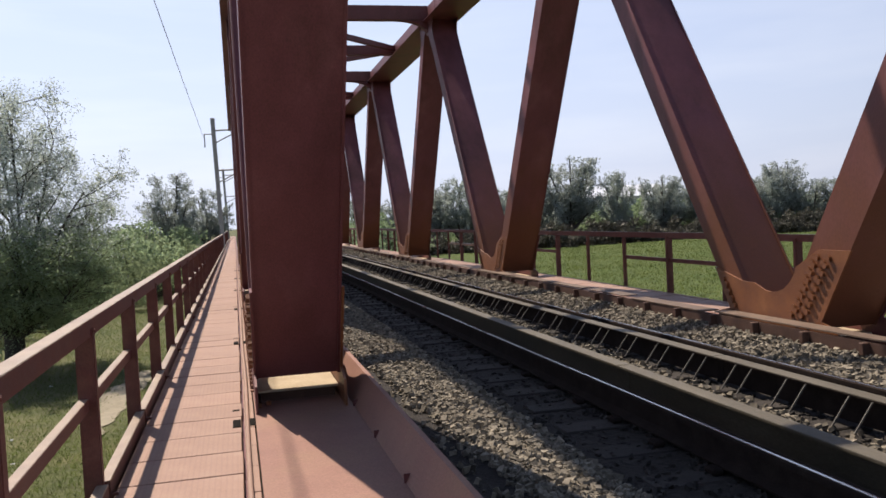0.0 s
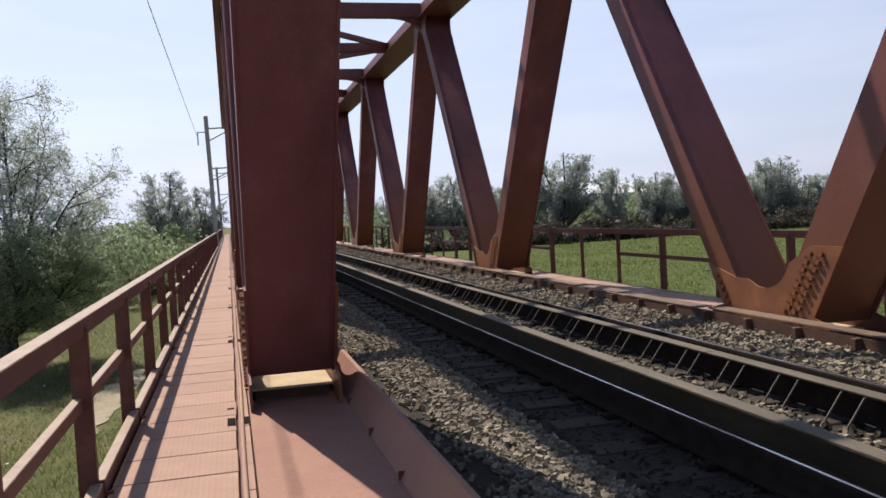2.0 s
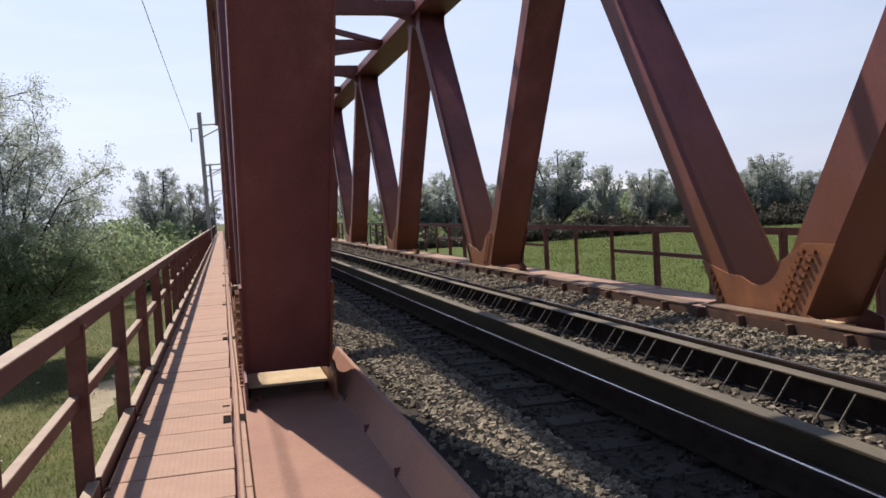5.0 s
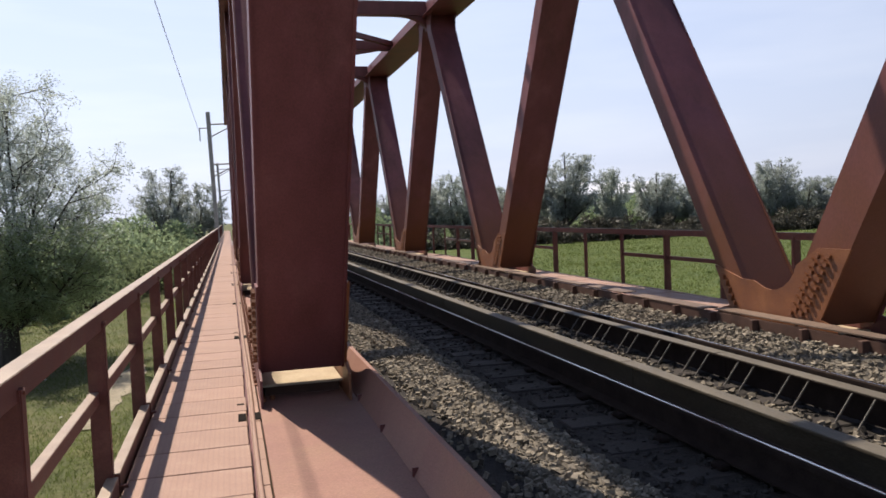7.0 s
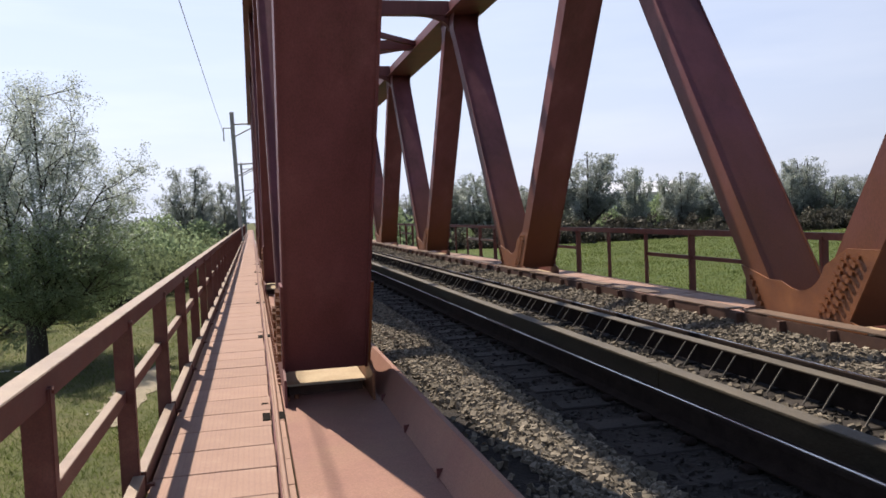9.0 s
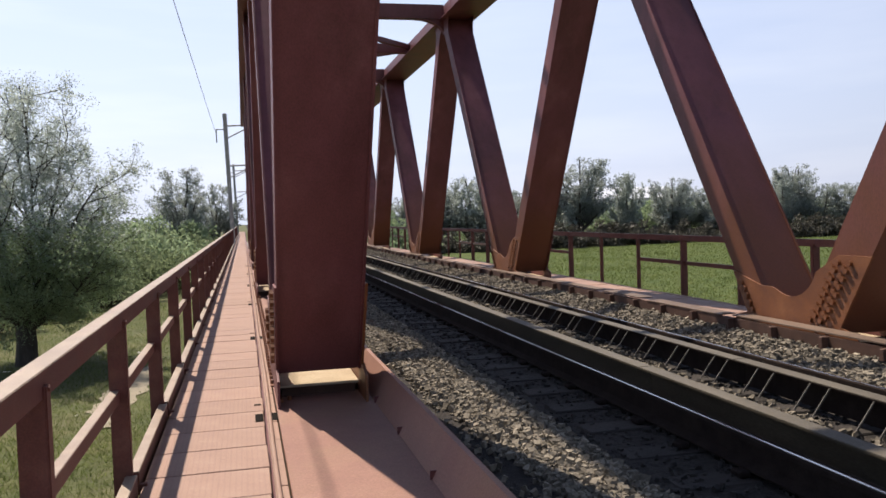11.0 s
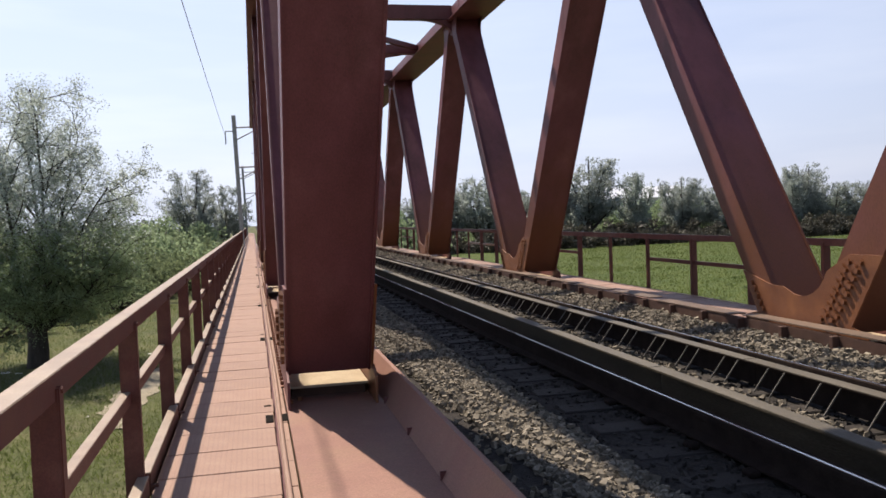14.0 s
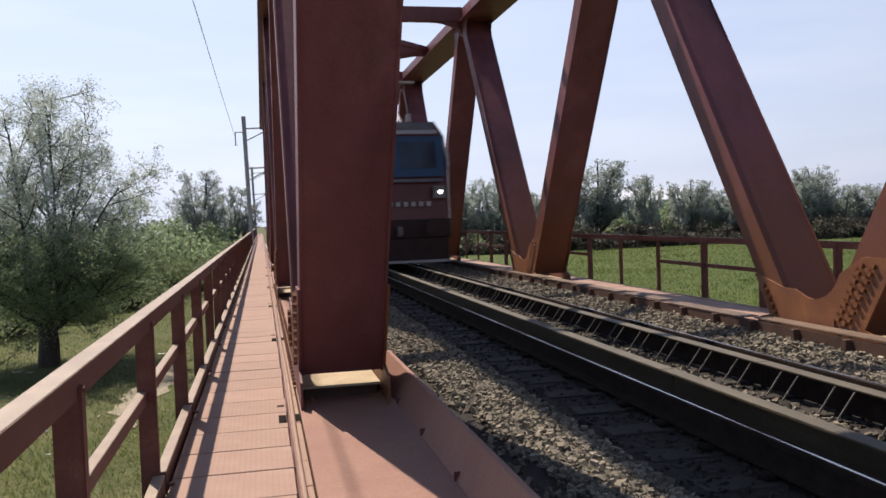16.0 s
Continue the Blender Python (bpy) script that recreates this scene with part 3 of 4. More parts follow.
# ---------------------------------------------------------------- track
def rail_profile(c):
    h = RAIL_Z
    return [(c - 0.075, h - 0.172), (c + 0.075, h - 0.172), (c + 0.075, h - 0.16), (c + 0.012, h - 0.135), (c + 0.010, h - 0.045), (c + 0.036, h - 0.035), (c + 0.036, h - 0.006),
            (c + 0.028, h - 0.001), (c - 0.028, h - 0.001), (c - 0.036, h - 0.006), (c - 0.036, h - 0.035), (c - 0.010, h - 0.045), (c - 0.012, h - 0.135), (c - 0.075, h - 0.16)]


for s in (-1, 1):
    c = TRACK_X + s * 0.753
    rail = tagged(part("rail", profile(rail_profile(0), -12, 420), M_RAIL), "dark steel running rail with a shiny head", "rail", "running rails")
    rail.location = (c, 0, 0)
    e0, e1 = (-0.020, -0.005) if s < 0 else (-0.006, 0.004)
    part("rail_head", profile([(e0, RAIL_Z - 0.0005), (e1, RAIL_Z - 0.0005), (e1 - 0.001, RAIL_Z + 0.002), (e0 + 0.001, RAIL_Z + 0.002)], -12, 420), M_POLISH, rail, "polished running surface")

rib = mesh_of("rib", prism([(-0.006, 0), (0.006, 0), (0.006, 1), (-0.006, 1)], 0, 1), M_GUARD)
for s in (-1, 1):
    gd = tagged(empty("guard_rail", TRACK_X + s * 0.42, 0, 0), "olive-grey steel guard angle beside the running rail", "guard rail", "guard rails")
    z1 = RAIL_Z + 0.035
    o = [(0.06, 0.13), (0.06, z1), (-0.055, z1), (-0.055, z1 - 0.014), (0.046, z1 - 0.014), (0.046, 0.13)]
    y = -12.0
    while y < 66:
        # the angle is darker than the strip on its top
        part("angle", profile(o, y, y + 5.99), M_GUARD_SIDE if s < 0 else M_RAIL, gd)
        part("pale_top", profile([(0.0605, z1 - 0.004), (0.058, z1 + 0.003), (-0.053, z1 + 0.003), (-0.0555, z1 - 0.004), (-0.0555, z1 + 0.0005), (0.0605, z1 + 0.0005)], y + 0.003, y + 5.987), M_GUARD, gd, "pale upper face")
        y += 6.0
    if s > 0:
        bm = bmesh.new()
        vs = [bm.verts.new((xx, yy, zz)) for yy in (-0.004, 0.004) for xx, zz in ((-0.050, z1 - 0.016), (-0.062, z1 - 0.016), (-0.195, 0.155), (-0.180, 0.155))]
        bm.faces.new(vs[:4])
        bm.faces.new(vs[4:][::-1])
        for i in range(4):
            j = (i + 1) % 4
            bm.faces.new((vs[i], vs[4 + i], vs[4 + j], vs[j]))
        stay = mesh_of("stay", bm, M_STAY)
        k = 0
        while k < 60:
            for dy in (0.0, 0.2):
                shared("stay", stay, gd, (0, 3.0 + k * 0.615 + dy, 0))
            k += 1

sl = tagged(part("sleeper", boxed(-1.27, 1.27, -0.12, 0.12, -0.12, 0.012, bevel=0.008), M_SLEEPER), "dark oily wooden sleeper bedded in ballast", "sleeper", "track sleepers")
sl.location = (TRACK_X, 2.78, BED_Z)
for s in (-1, 1):
    for o in (-0.11, 0.11):
        part("rail_clip", boxed(s * 0.753 + o - 0.035, s * 0.753 + o + 0.035, -0.05, 0.05, 0.012, 0.05, bevel=0.01), M_RAIL, sl)
for k in range(-22, 100):
    if k:
        copy_thing(sl, pose(TRACK_X + random.uniform(-0.02, 0.02), 2.78 + 0.615 * k, BED_Z + random.uniform(-0.008, 0.004), 0, 0, random.uniform(-0.6, 0.6)))

bed = tagged(part("ballast_bed", profile([(1.05, -0.2), (1.05, 0.10), (1.5, 0.085), (2.0, BED_Z), (4.55, BED_Z - 0.01), (5.5, 0.125), (5.80, 0.13), (5.80, -0.2)], -11.5, 66), M_BALLAST),
             "grey crushed stone ballast bed between the girders", "ballast", kind="structure")


def stone_shapes(count):
    """A few angular lumps as vertex arrays with their triangles."""
    rng = np.random.default_rng(4)
    shapes = []
    corners = np.array([(x, y, z) for x in (-1, 1) for y in (-1, 1) for z in (-1, 1)], float)
    quads = np.array([(0, 1, 3, 2), (4, 6, 7, 5), (0, 4, 5, 1), (2, 3, 7, 6), (0, 2, 6, 4), (1, 5, 7, 3)])
    for _ in range(count):
        v = corners * rng.uniform(0.45, 1.05, 3) * rng.uniform(0.55, 1.0, (8, 1)) + rng.uniform(-0.22, 0.22, (8, 3))
        shapes.append((v, quads))
    return shapes


STONES = stone_shapes(14)


def stones(name, n, x0, x1, y0, y1, z, size, label, seed, bias=1.0, drop=0.0, material=None, bare=0.0):
    rng = np.random.default_rng(seed)
    vs, fs, base = [], [], 0
    # stones thinned up to the girder's shadow edge, so the dark bed deepens it
    gap = lambda y: bare + 0.05 * max(0.0, 8.6 - y)
    for k in range(n):
        v, f = STONES[rng.integers(len(STONES))]
        r = size * rng.uniform(0.6, 1.25)
        a, b = rng.uniform(0, 2 * np.pi), rng.uniform(0, np.pi)
        ca, sa, cb, sb = np.cos(a), np.sin(a), np.cos(b), np.sin(b)
        rot = np.array([[ca, -sa, 0], [sa, ca, 0], [0, 0, 1]]) @ np.array([[1, 0, 0], [0, cb, -sb], [0, sb, cb]])
        x = rng.uniform(x0, x1)
        y = y0 + (y1 - y0) * rng.uniform(0, 1) ** bias
        if bare and x < gap(y) + rng.normal() * 0.025 and rng.random() > 0.05:
            continue
        h = z + drop * (x - x0) / (x1 - x0) + rng.uniform(-0.02, 0.018)
        vs.append((v * r) @ rot.T + (x, y, h))
        fs.append(f + base)
        base += len(v)
    me = bpy.data.meshes.new(name)
    me.from_pydata(np.concatenate(vs).tolist(), [], np.concatenate(fs).tolist())
    me.materials.append(material or M_STONE)
    return tagged(new(name, me), label, "ballast", kind="stuff")


stones("ballast_stones", 42000, 1.18, 2.05, 3.0, 34, 0.100, 0.025, "loose angular grey-brown ballast stones", 1, 1.5, bare=1.34)
# starts where the upper chord's shadow begins, which the dark stones deepen
stones("ballast_stones", 13000, 2.0, 4.65, 2.5, 32, 0.092, 0.023, "oily ballast stones between the rails, darkened for the girder's shadow", 2, 1.6, material=M_STONE_DARK)
stones("ballast_stones", 2200, 3.40, 3.72, 2.5, 30, 0.115, 0.027, "pale ballast stones lying between the guard rails", 6, 1.4)
stones("ballast_stones", 23000, 4.5, 5.58, 3.5, 42, 0.095, 0.029, "loose angular grey-brown ballast stones along the far girder", 3, 1.5, drop=0.045)
LUMPS = []
for v, f in STONES:
    me = bpy.data.meshes.new("stone")
    me.from_pydata((v * 0.027).tolist(), [], f.tolist())
    me.materials.append(M_STONE1)
    LUMPS.append(me)
rng = random.Random(8)
for k in range(290):
    shared("stone", rng.choice(LUMPS), bed, (rng.uniform(1.56, 2.0), rng.uniform(4.2, 7.2), 0.105 + rng.uniform(0, 0.02)), (rng.uniform(0, 6), rng.uniform(0, 6), rng.uniform(0, 6)))

# ---------------------------------------------------------------- trees
def leaf_cloud(centres, radii, per, size, seed, flat=0.8):
    """Many small leaf quads scattered in clumps."""
    rng = np.random.default_rng(seed)
    c = np.repeat(np.array(centres, float), per, 0)
    r = np.repeat(np.array(radii, float), per)[:, None]
    n = len(c)
    d = rng.normal(size=(n, 3))
    d /= np.linalg.norm(d, axis=1)[:, None]
    p = c + d * r * (rng.uniform(0.0, 1.0, (n, 1)) ** 0.55) * np.array([1, 1, flat])
    a = rng.normal(size=(n, 3))
    a /= np.linalg.norm(a, axis=1)[:, None]
    b = np.cross(a, rng.normal(size=(n, 3)))
    b /= np.linalg.norm(b, axis=1)[:, None]
    s = size * rng.uniform(0.6, 1.4, (n, 1))
    q = np.stack([p - a * s, p + b * s * 0.5, p + a * s, p - b * s * 0.5], 1).reshape(-1, 3)
    f = np.arange(4 * n).reshape(-1, 4)
    return q, f


def tree(name, height, trunk_r, width, leaf_mat, seed, per, leaf, label, limbs=9, sides=9, twigs=5, bole=0.2, puff=0.28, droop=0.0, wide=0.95, limb=0.42, crest=0.94, low_mat=None, low=-99.0):
    """Limbs rise from a short bole, carry side branches and twigs; leaves sit along the twigs."""
    rng = random.Random(seed)
    t = tagged(empty(name), label, "tree")
    bm = bmesh.new()
    b = height * bole
    tube(bm, [(0, 0, -0.2), (0.05, 0.03, b * 0.5), (0.0, 0.08, b)], trunk_r * 1.15, trunk_r * 0.85, 9, cap=False)
    centres, radii = [], []

    def branch(p, d, length, r, lift, n=5, sides=5):
        pts = [Vector(p)]
        for _ in range(n):
            d = (d + Vector((rng.uniform(-0.14, 0.14), rng.uniform(-0.14, 0.14), lift + rng.uniform(-0.05, 0.08)))).normalized()
            pts.append(pts[-1] + d * (length / n))
        tube(bm, pts, r, r * 0.35, sides, cap=False)
        return pts, d

    for k in range(limbs):
        az = k * 2.399 + rng.uniform(-0.4, 0.4)
        tilt = 0.12 + wide * ((k + 0.5) / limbs) ** 0.8
        d = Vector((math.cos(az) * math.sin(tilt), math.sin(az) * math.sin(tilt), math.cos(tilt)))
        # as far as the round outline of the crown
        start, axes = Vector((0, 0, b * 0.85 - height * 0.53)), Vector((width / 2, width / 2, height * 0.47))
        u, v = Vector([i / j for i, j in zip(start, axes)]), Vector([i / j for i, j in zip(d, axes)])
        qa, qb, qc = v.dot(v), u.dot(v), u.dot(u) - 1
        reach = (-qb + math.sqrt(max(qb * qb - qa * qc, 0.0))) / qa * rng.uniform(0.74, 0.92)
        pts, dd = branch((0, 0, b * rng.uniform(0.65, 1.0)), d, reach, trunk_r * limb, 0.05, 7, 6)
        for j in range(sides):
            f = 0.22 + 0.78 * (j + rng.random()) / sides
            i = min(int(f * 7), 6)
            p = pts[i].lerp(pts[i + 1], f * 7 - i)
            sd = Vector((rng.uniform(-1, 1), rng.uniform(-1, 1), rng.uniform(-0.15 - droop, 0.95)))
            sd = (sd.normalized() * 0.8 + dd * 0.35 + Vector((p.x, p.y, 0)).normalized() * 0.35).normalized()
            sp, sdd = branch(p, sd, height * rng.uniform(0.13, 0.24) * (1.15 - 0.45 * f), trunk_r * 0.075, 0.05 - droop * 0.2, 4, 4)
            for _ in range(twigs):
                q = rng.choice(sp[1:])
                td = (Vector((rng.uniform(-1, 1), rng.uniform(-1, 1), rng.uniform(-0.5 - droop, 0.7))).normalized() + sdd * 0.5).normalized()
                tp, _d = branch(q, td, height * rng.uniform(0.05, 0.10), trunk_r * 0.035, 0.02 - droop * 0.3, 3, 3)
                for c in tp[1:]:
                    centres.append(c)
                    radii.append(height * puff * 0.1 * rng.uniform(0.5, 1.3))
    top = sorted(c.z for c in centres)[int(len(centres) * crest)]
    for v in bm.verts:
        if v.co.z > top * 0.97:
            v.co.z = top * 0.97 + (v.co.z - top * 0.97) * 0.1
    kept = [(c, r) for c, r in zip(centres, radii) if c.z <= top]
    centres, radii = [c for c, r in kept], [r for c, r in kept]
    far = sorted(math.hypot(c.x, c.y) for c in centres)[int(len(centres) * 0.96)]
    sx, sz = width / 2 / far, height / top
    for v in bm.verts:
        if v.co.z > b * 0.4:
            f = min(1, (v.co.z - b * 0.4) / b)
            v.co = Vector((v.co.x * (1 + (sx - 1) * f), v.co.y * (1 + (sx - 1) * f), v.co.z * (1 + (sz - 1) * f)))
    part("trunk", bm, M_BARK, t, smooth=True)
    c = [(v.x * sx, v.y * sx, v.z * sz) for v in centres]
    q, f = leaf_cloud(c, radii, per, leaf, seed, 1.0)
    q = q.reshape(-1, 4, 3)
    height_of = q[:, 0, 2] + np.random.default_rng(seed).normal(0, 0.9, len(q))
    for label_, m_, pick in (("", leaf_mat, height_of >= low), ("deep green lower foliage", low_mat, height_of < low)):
        if m_ and pick.any():
            v = q[pick].reshape(-1, 3)
            me = bpy.data.meshes.new("crown")
            me.from_pydata(v.tolist(), [], np.arange(len(v)).reshape(-1, 4).tolist())
            me.materials.append(m_)
            crown = new("crown", me)
            crown.parent = t
            if label_:
                tagged(crown, label_)
    return t


def put(t, x, y, z=GROUND_Z, turn=0.0, size=1.0):
    t.location, t.rotation_euler, t.scale = (x, y, z), (0, 0, radians(turn)), (size, size, size)
    return t


def again(t, x, y, z=GROUND_Z, turn=0.0, size=1.0):
    c = copy_thing(t, Matrix.Identity(4))
    return put(c, x, y, z, turn, size)


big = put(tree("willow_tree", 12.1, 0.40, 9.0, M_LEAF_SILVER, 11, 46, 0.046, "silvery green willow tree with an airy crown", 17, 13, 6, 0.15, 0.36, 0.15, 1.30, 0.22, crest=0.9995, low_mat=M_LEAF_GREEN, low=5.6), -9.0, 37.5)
far_a = put(tree("poplar_tree", 12.6, 0.35, 7.0, M_LEAF_DARK, 21, 17, 0.11, "tall dark green tree with an uneven crown", 11, 9, 4, 0.2, 0.36), -7.6, 112)
far_b = put(tree("round_tree", 11.0, 0.35, 9.5, M_LEAF, 22, 13, 0.16, "broad green tree at the far edge of the meadow", 14, 8, 4, 0.16, 0.5, wide=1.25), 33.5, 122)
far_c = put(tree("dark_tree", 12.0, 0.35, 9.0, M_LEAF_DARK, 23, 14, 0.16, "dense dark green tree at the far edge of the meadow", 15, 8, 4, 0.15, 0.5, wide=1.25), 50.9, 122, size=1.12)


far_d = put(tree("distant_tree", 11.0, 0.4, 10.0, M_LEAF_DARK, 24, 14, 0.45, "distant green tree on the horizon beyond the meadow", 7, 5, 2, 0.15, 0.7, wide=1.25), -198, 424, size=0.7)


def bush(w, h, leaf_mat, seed, n, per, leaf, label):
    rng = random.Random(seed)
    b = tagged(empty("bush"), label, "bush", "bushes below the bridge")
    bm = bmesh.new()
    c, r = [], []
    for k in range(n):
        a, d = rng.uniform(0, 6.283), rng.uniform(0, 1) ** 0.6
        x, y = math.cos(a) * d * w / 2, math.sin(a) * d * w / 2
        z = h * (1 - 0.55 * d) * rng.uniform(0.35, 1.0)
        c.append((x, y, z))
        r.append(h * 0.24 * rng.uniform(0.7, 1.3))
        tube(bm, [(x * 0.2, y * 0.2, -0.1), (x * 0.7, y * 0.7, z * 0.6), (x, y, z)], 0.05, 0.015, 4, cap=False)
    part("stem", bm, M_BARK, b)
    q, f = leaf_cloud(c, r, per, leaf, seed)
    me = bpy.data.meshes.new("foliage")
    me.from_pydata(q.tolist(), [], f.tolist())
    me.materials.append(leaf_mat)
    ob = new("foliage", me)
    ob.parent = b
    return b


bush_a = put(bush(7, 3.2, M_LEAF_BUSH, 31, 40, 120, 0.105, "light green leafy bush on the meadow"), -9.5, 62)
bush_b = put(bush(8, 4.0, M_LEAF_GREEN, 32, 44, 105, 0.13, "green leafy bush near the embankment"), -14, 84)
bush_c = put(bush(9, 4.5, M_HEDGE, 33, 44, 70, 0.24, "dark brownish hedge bush under the far trees"), 40, 124)
rng = random.Random(5)
for x, y, s, b in ((-13, 66, 1.1, bush_a), (-16, 72, 1.2, bush_b), (-7, 78, 1.0, bush_a), (-20, 80, 1.3, bush_b), (-9, 92, 1.2, bush_b), (-5.5, 100, 1.1, bush_a), (-24, 64, 1.4, bush_a), (-17, 98, 1.3, bush_b),
                   (-14, 48, 0.9, bush_a), (-18, 52, 1.1, bush_b), (-12.5, 55, 0.8, bush_a), (-28, 90, 1.6, bush_b), (-8, 70, 1.35, bush_a), (-11, 74, 1.5, bush_a), (-6.5, 84, 1.45, bush_a), (-15, 60, 1.3, bush_b), (-10, 80, 1.5, bush_b), (-13, 90, 1.7, bush_a), (-4.6, 92, 1.3, bush_a), (-19, 70, 1.6, bush_a), (-5.8, 108, 1.5, bush_b), (-11, 106, 1.7, bush_b)):
    again(b, x, y, turn=rng.uniform(0, 360), size=s)
for x, y, s in ((-3.2, 118, 0.85),):
    again(far_a, x, y, turn=rng.uniform(0, 360), size=s)
for x, h, w, t in ((58.6, 10.9, 5.6, far_b), (66.0, 10.0, 7.0, far_c), (70, 8.7, 8, far_b), (74.5, 8.4, 8, far_c), (79, 8.8, 8, far_b), (83.5, 8.9, 7, far_c), (87.4, 9.4, 6, far_b), (91.4, 11.8, 8.4, far_c),
                   (97, 8.6, 8, far_b), (101, 8.6, 8, far_c), (106, 9.0, 9, far_b), (112, 9.5, 9, far_c), (45.5, 9.2, 6.5, far_b), (41, 8.5, 8, far_c), (37, 9.0, 7, far_b), (29.5, 9.6, 6, far_c), (26, 8.6, 6.5, far_b), (22, 8.2, 6.5, far_c), (18, 8.6, 7, far_b)):
    c = again(t, x, 122 + rng.uniform(-2, 4), turn=rng.uniform(0, 360))
    c.scale = (w / (9.5 if t is far_b else 9.0),) * 2 + (h / (11.0 if t is far_b else 12.0),)
for k in range(48):
    again(bush_c, 14 + k * 2.4 + rng.uniform(-0.8, 0.8), 111 + rng.uniform(-1, 6), turn=rng.uniform(0, 360), size=rng.uniform(0.62, 0.95))
for k in range(16):
    again(bush_b, 38 + k * 4.2 + rng.uniform(-1, 1), 131 + rng.uniform(-1.5, 1.5), turn=rng.uniform(0, 360), size=rng.uniform(1.5, 1.8))
for k in range(24):
    again(far_d, -190 + k * 8 + rng.uniform(-2, 2), 420 + rng.uniform(-15, 15), turn=rng.uniform(0, 360), size=rng.uniform(0.6, 0.9))

# ---------------------------------------------------------------- masts and wire
WIRE_SAG = 0.15


def mast(x, y, h):
    m = tagged(empty("catenary_mast", x, y, GROUND_Z + 3.0), "grey concrete catenary mast with bracket arms over the track", "mast", "catenary masts")
    h -= GROUND_Z + 3.0
    part("pole", beam(bmesh.new(), (-0.05, 0, 0), (-0.30, 0, h), 0.30, 0.30, bevel=0.03), M_CONCRETE, m)
    for z in (h - 0.9, h - 3.8):
        bm = bmesh.new()
        tube(bm, [(-0.2, 0, z), (2.6, 0, z + 0.1)], 0.06)
        tube(bm, [(-0.2, 0, z - 0.9), (1.6, 0, z)], 0.05)
        part("bracket_arm", bm, M_GREY, m)
        part("insulator", tube(bmesh.new(), [(1.2, 0, z - 0.05), (1.7, 0, z - 0.05)], 0.1, 0.1, 8), M_LOCO_DARK, m)
    bm = bmesh.new()
    tube(bm, [(-0.3, 0, h - 1.15), (-0.95, 0, h - 1.15)], 0.04)
    tube(bm, [(-0.93, 0, h - 1.15), (-0.93, 0, h - 2.1)], 0.045)
    part("feeder_arm", bm, M_GREY, m)
    return m


mast(-0.72, 63.0, 9.5)
mast(-0.72, 118.0, 9.5)
bm = bmesh.new()
tube(bm, [(-1.65, y, 7.95 - WIRE_SAG * math.sin(math.pi * (63 - y) / 66)) for y in np.arange(63, -4, -3)], 0.013, sides=5)
tagged(part("feeder_wire", bm, M_WIRE), "thin dark overhead feeder wire hung from the mast", "wire")

# railway embankment past the span
tagged(part("embankment", profile([(-2.5, -0.18), (9.5, -0.18), (18, GROUND_Z - 0.5), (-10, GROUND_Z - 0.5)], 75, 430), M_GROUND), "grassy railway embankment past the bridge", "embankment", kind="structure")
tagged(part("embankment_ballast", profile([(0.9, -0.175), (1.6, BED_Z - 0.02), (5.3, BED_Z - 0.02), (6.0, -0.175)], 66, 429), M_BALLAST), "grey ballast on the embankment", "ballast", kind="structure")
tagged(part("abutment", boxed(-1.2, 8.2, 66.3, 75.5, GROUND_Z - 0.5, -0.19), M_CONCRETE), "concrete abutment at the bridge end", "abutment", kind="structure")
tagged(part("pier", boxed(-0.2, 7.0, 54, 57, GROUND_Z - 0.5, -0.78, bevel=0.1), M_CONCRETE), "concrete bridge pier", "pier", kind="structure")
tagged(part("pier", boxed(-0.2, 7.0, -12, -9, GROUND_Z - 0.5, -0.78, bevel=0.1), M_CONCRETE), "concrete bridge pier", "pier", kind="structure")
tagged(part("approach_deck", boxed(0.15, 6.7, 56.05, 66.25, -0.8, -0.21), M_CONCRETE), "concrete approach deck behind the truss", "bridge deck", kind="structure")

for x, y, k in ((11.3, 71.5, 1.05), (12.6, 76.0, 1.1), (11.4, 98.0, 1.1), (12.2, 108.0, 1.2), (11.6, 119.0, 1.1), (12.6, 131.0, 1.3), (11.8, 144.0, 1.2), (12.5, 160.0, 1.4)):
    again(bush_b, x, y, GROUND_Z if y < 75 else -0.6 - (x - 9.5) * 0.508, rng.uniform(0, 360), k)

# meadow and path
tagged(part("meadow", boxed(14, 160, 20, 109, GROUND_Z - 0.6, GROUND_Z + 0.42), M_MEADOW), "bright green meadow beyond the bridge", "meadow", kind="structure")
bm = bmesh.new()
row = []
for k in range(32):
    y = 24.0 + k * 0.36
    x = -3.9 - 0.012 * (y - 28) + 0.3 * math.sin(y * 0.4)
    half_w = 0.08 + 0.55 * math.sin(math.pi * (k + 0.5) / 32) ** 0.7
    l, r = x - half_w - 0.35 * noise.noise((y * 1.3, 0, 0)), x + half_w + 0.35 * noise.noise((y * 1.1, 7, 0))
    row.append((bm.verts.new((l, y, land(l, y) + 0.03)), bm.verts.new((r, y, land(r, y) + 0.03))))
for (a, b), (c, d) in zip(row, row[1:]):
    bm.faces.new((a, b, d, c))
tagged(part("path", bm, M_PATH), "pale sandy footpath beside the bridge", "path", kind="structure")

# tufts of grass under the railing
gr = np.random.default_rng(12)
n = 100000
gx, gy = gr.uniform(-16, -1.5, n), 14 + 50 * gr.uniform(0, 1, n) ** 1.5
gz = np.array([land(a, b) for a, b in zip(gx, gy)])
keep = (np.abs(gx + 3.9) > gr.uniform(0.1, 0.8, n)) | (gy < 24.5) | (gy > 34.7)
gx, gy, gz = gx[keep], gy[keep], gz[keep]
n = len(gx)
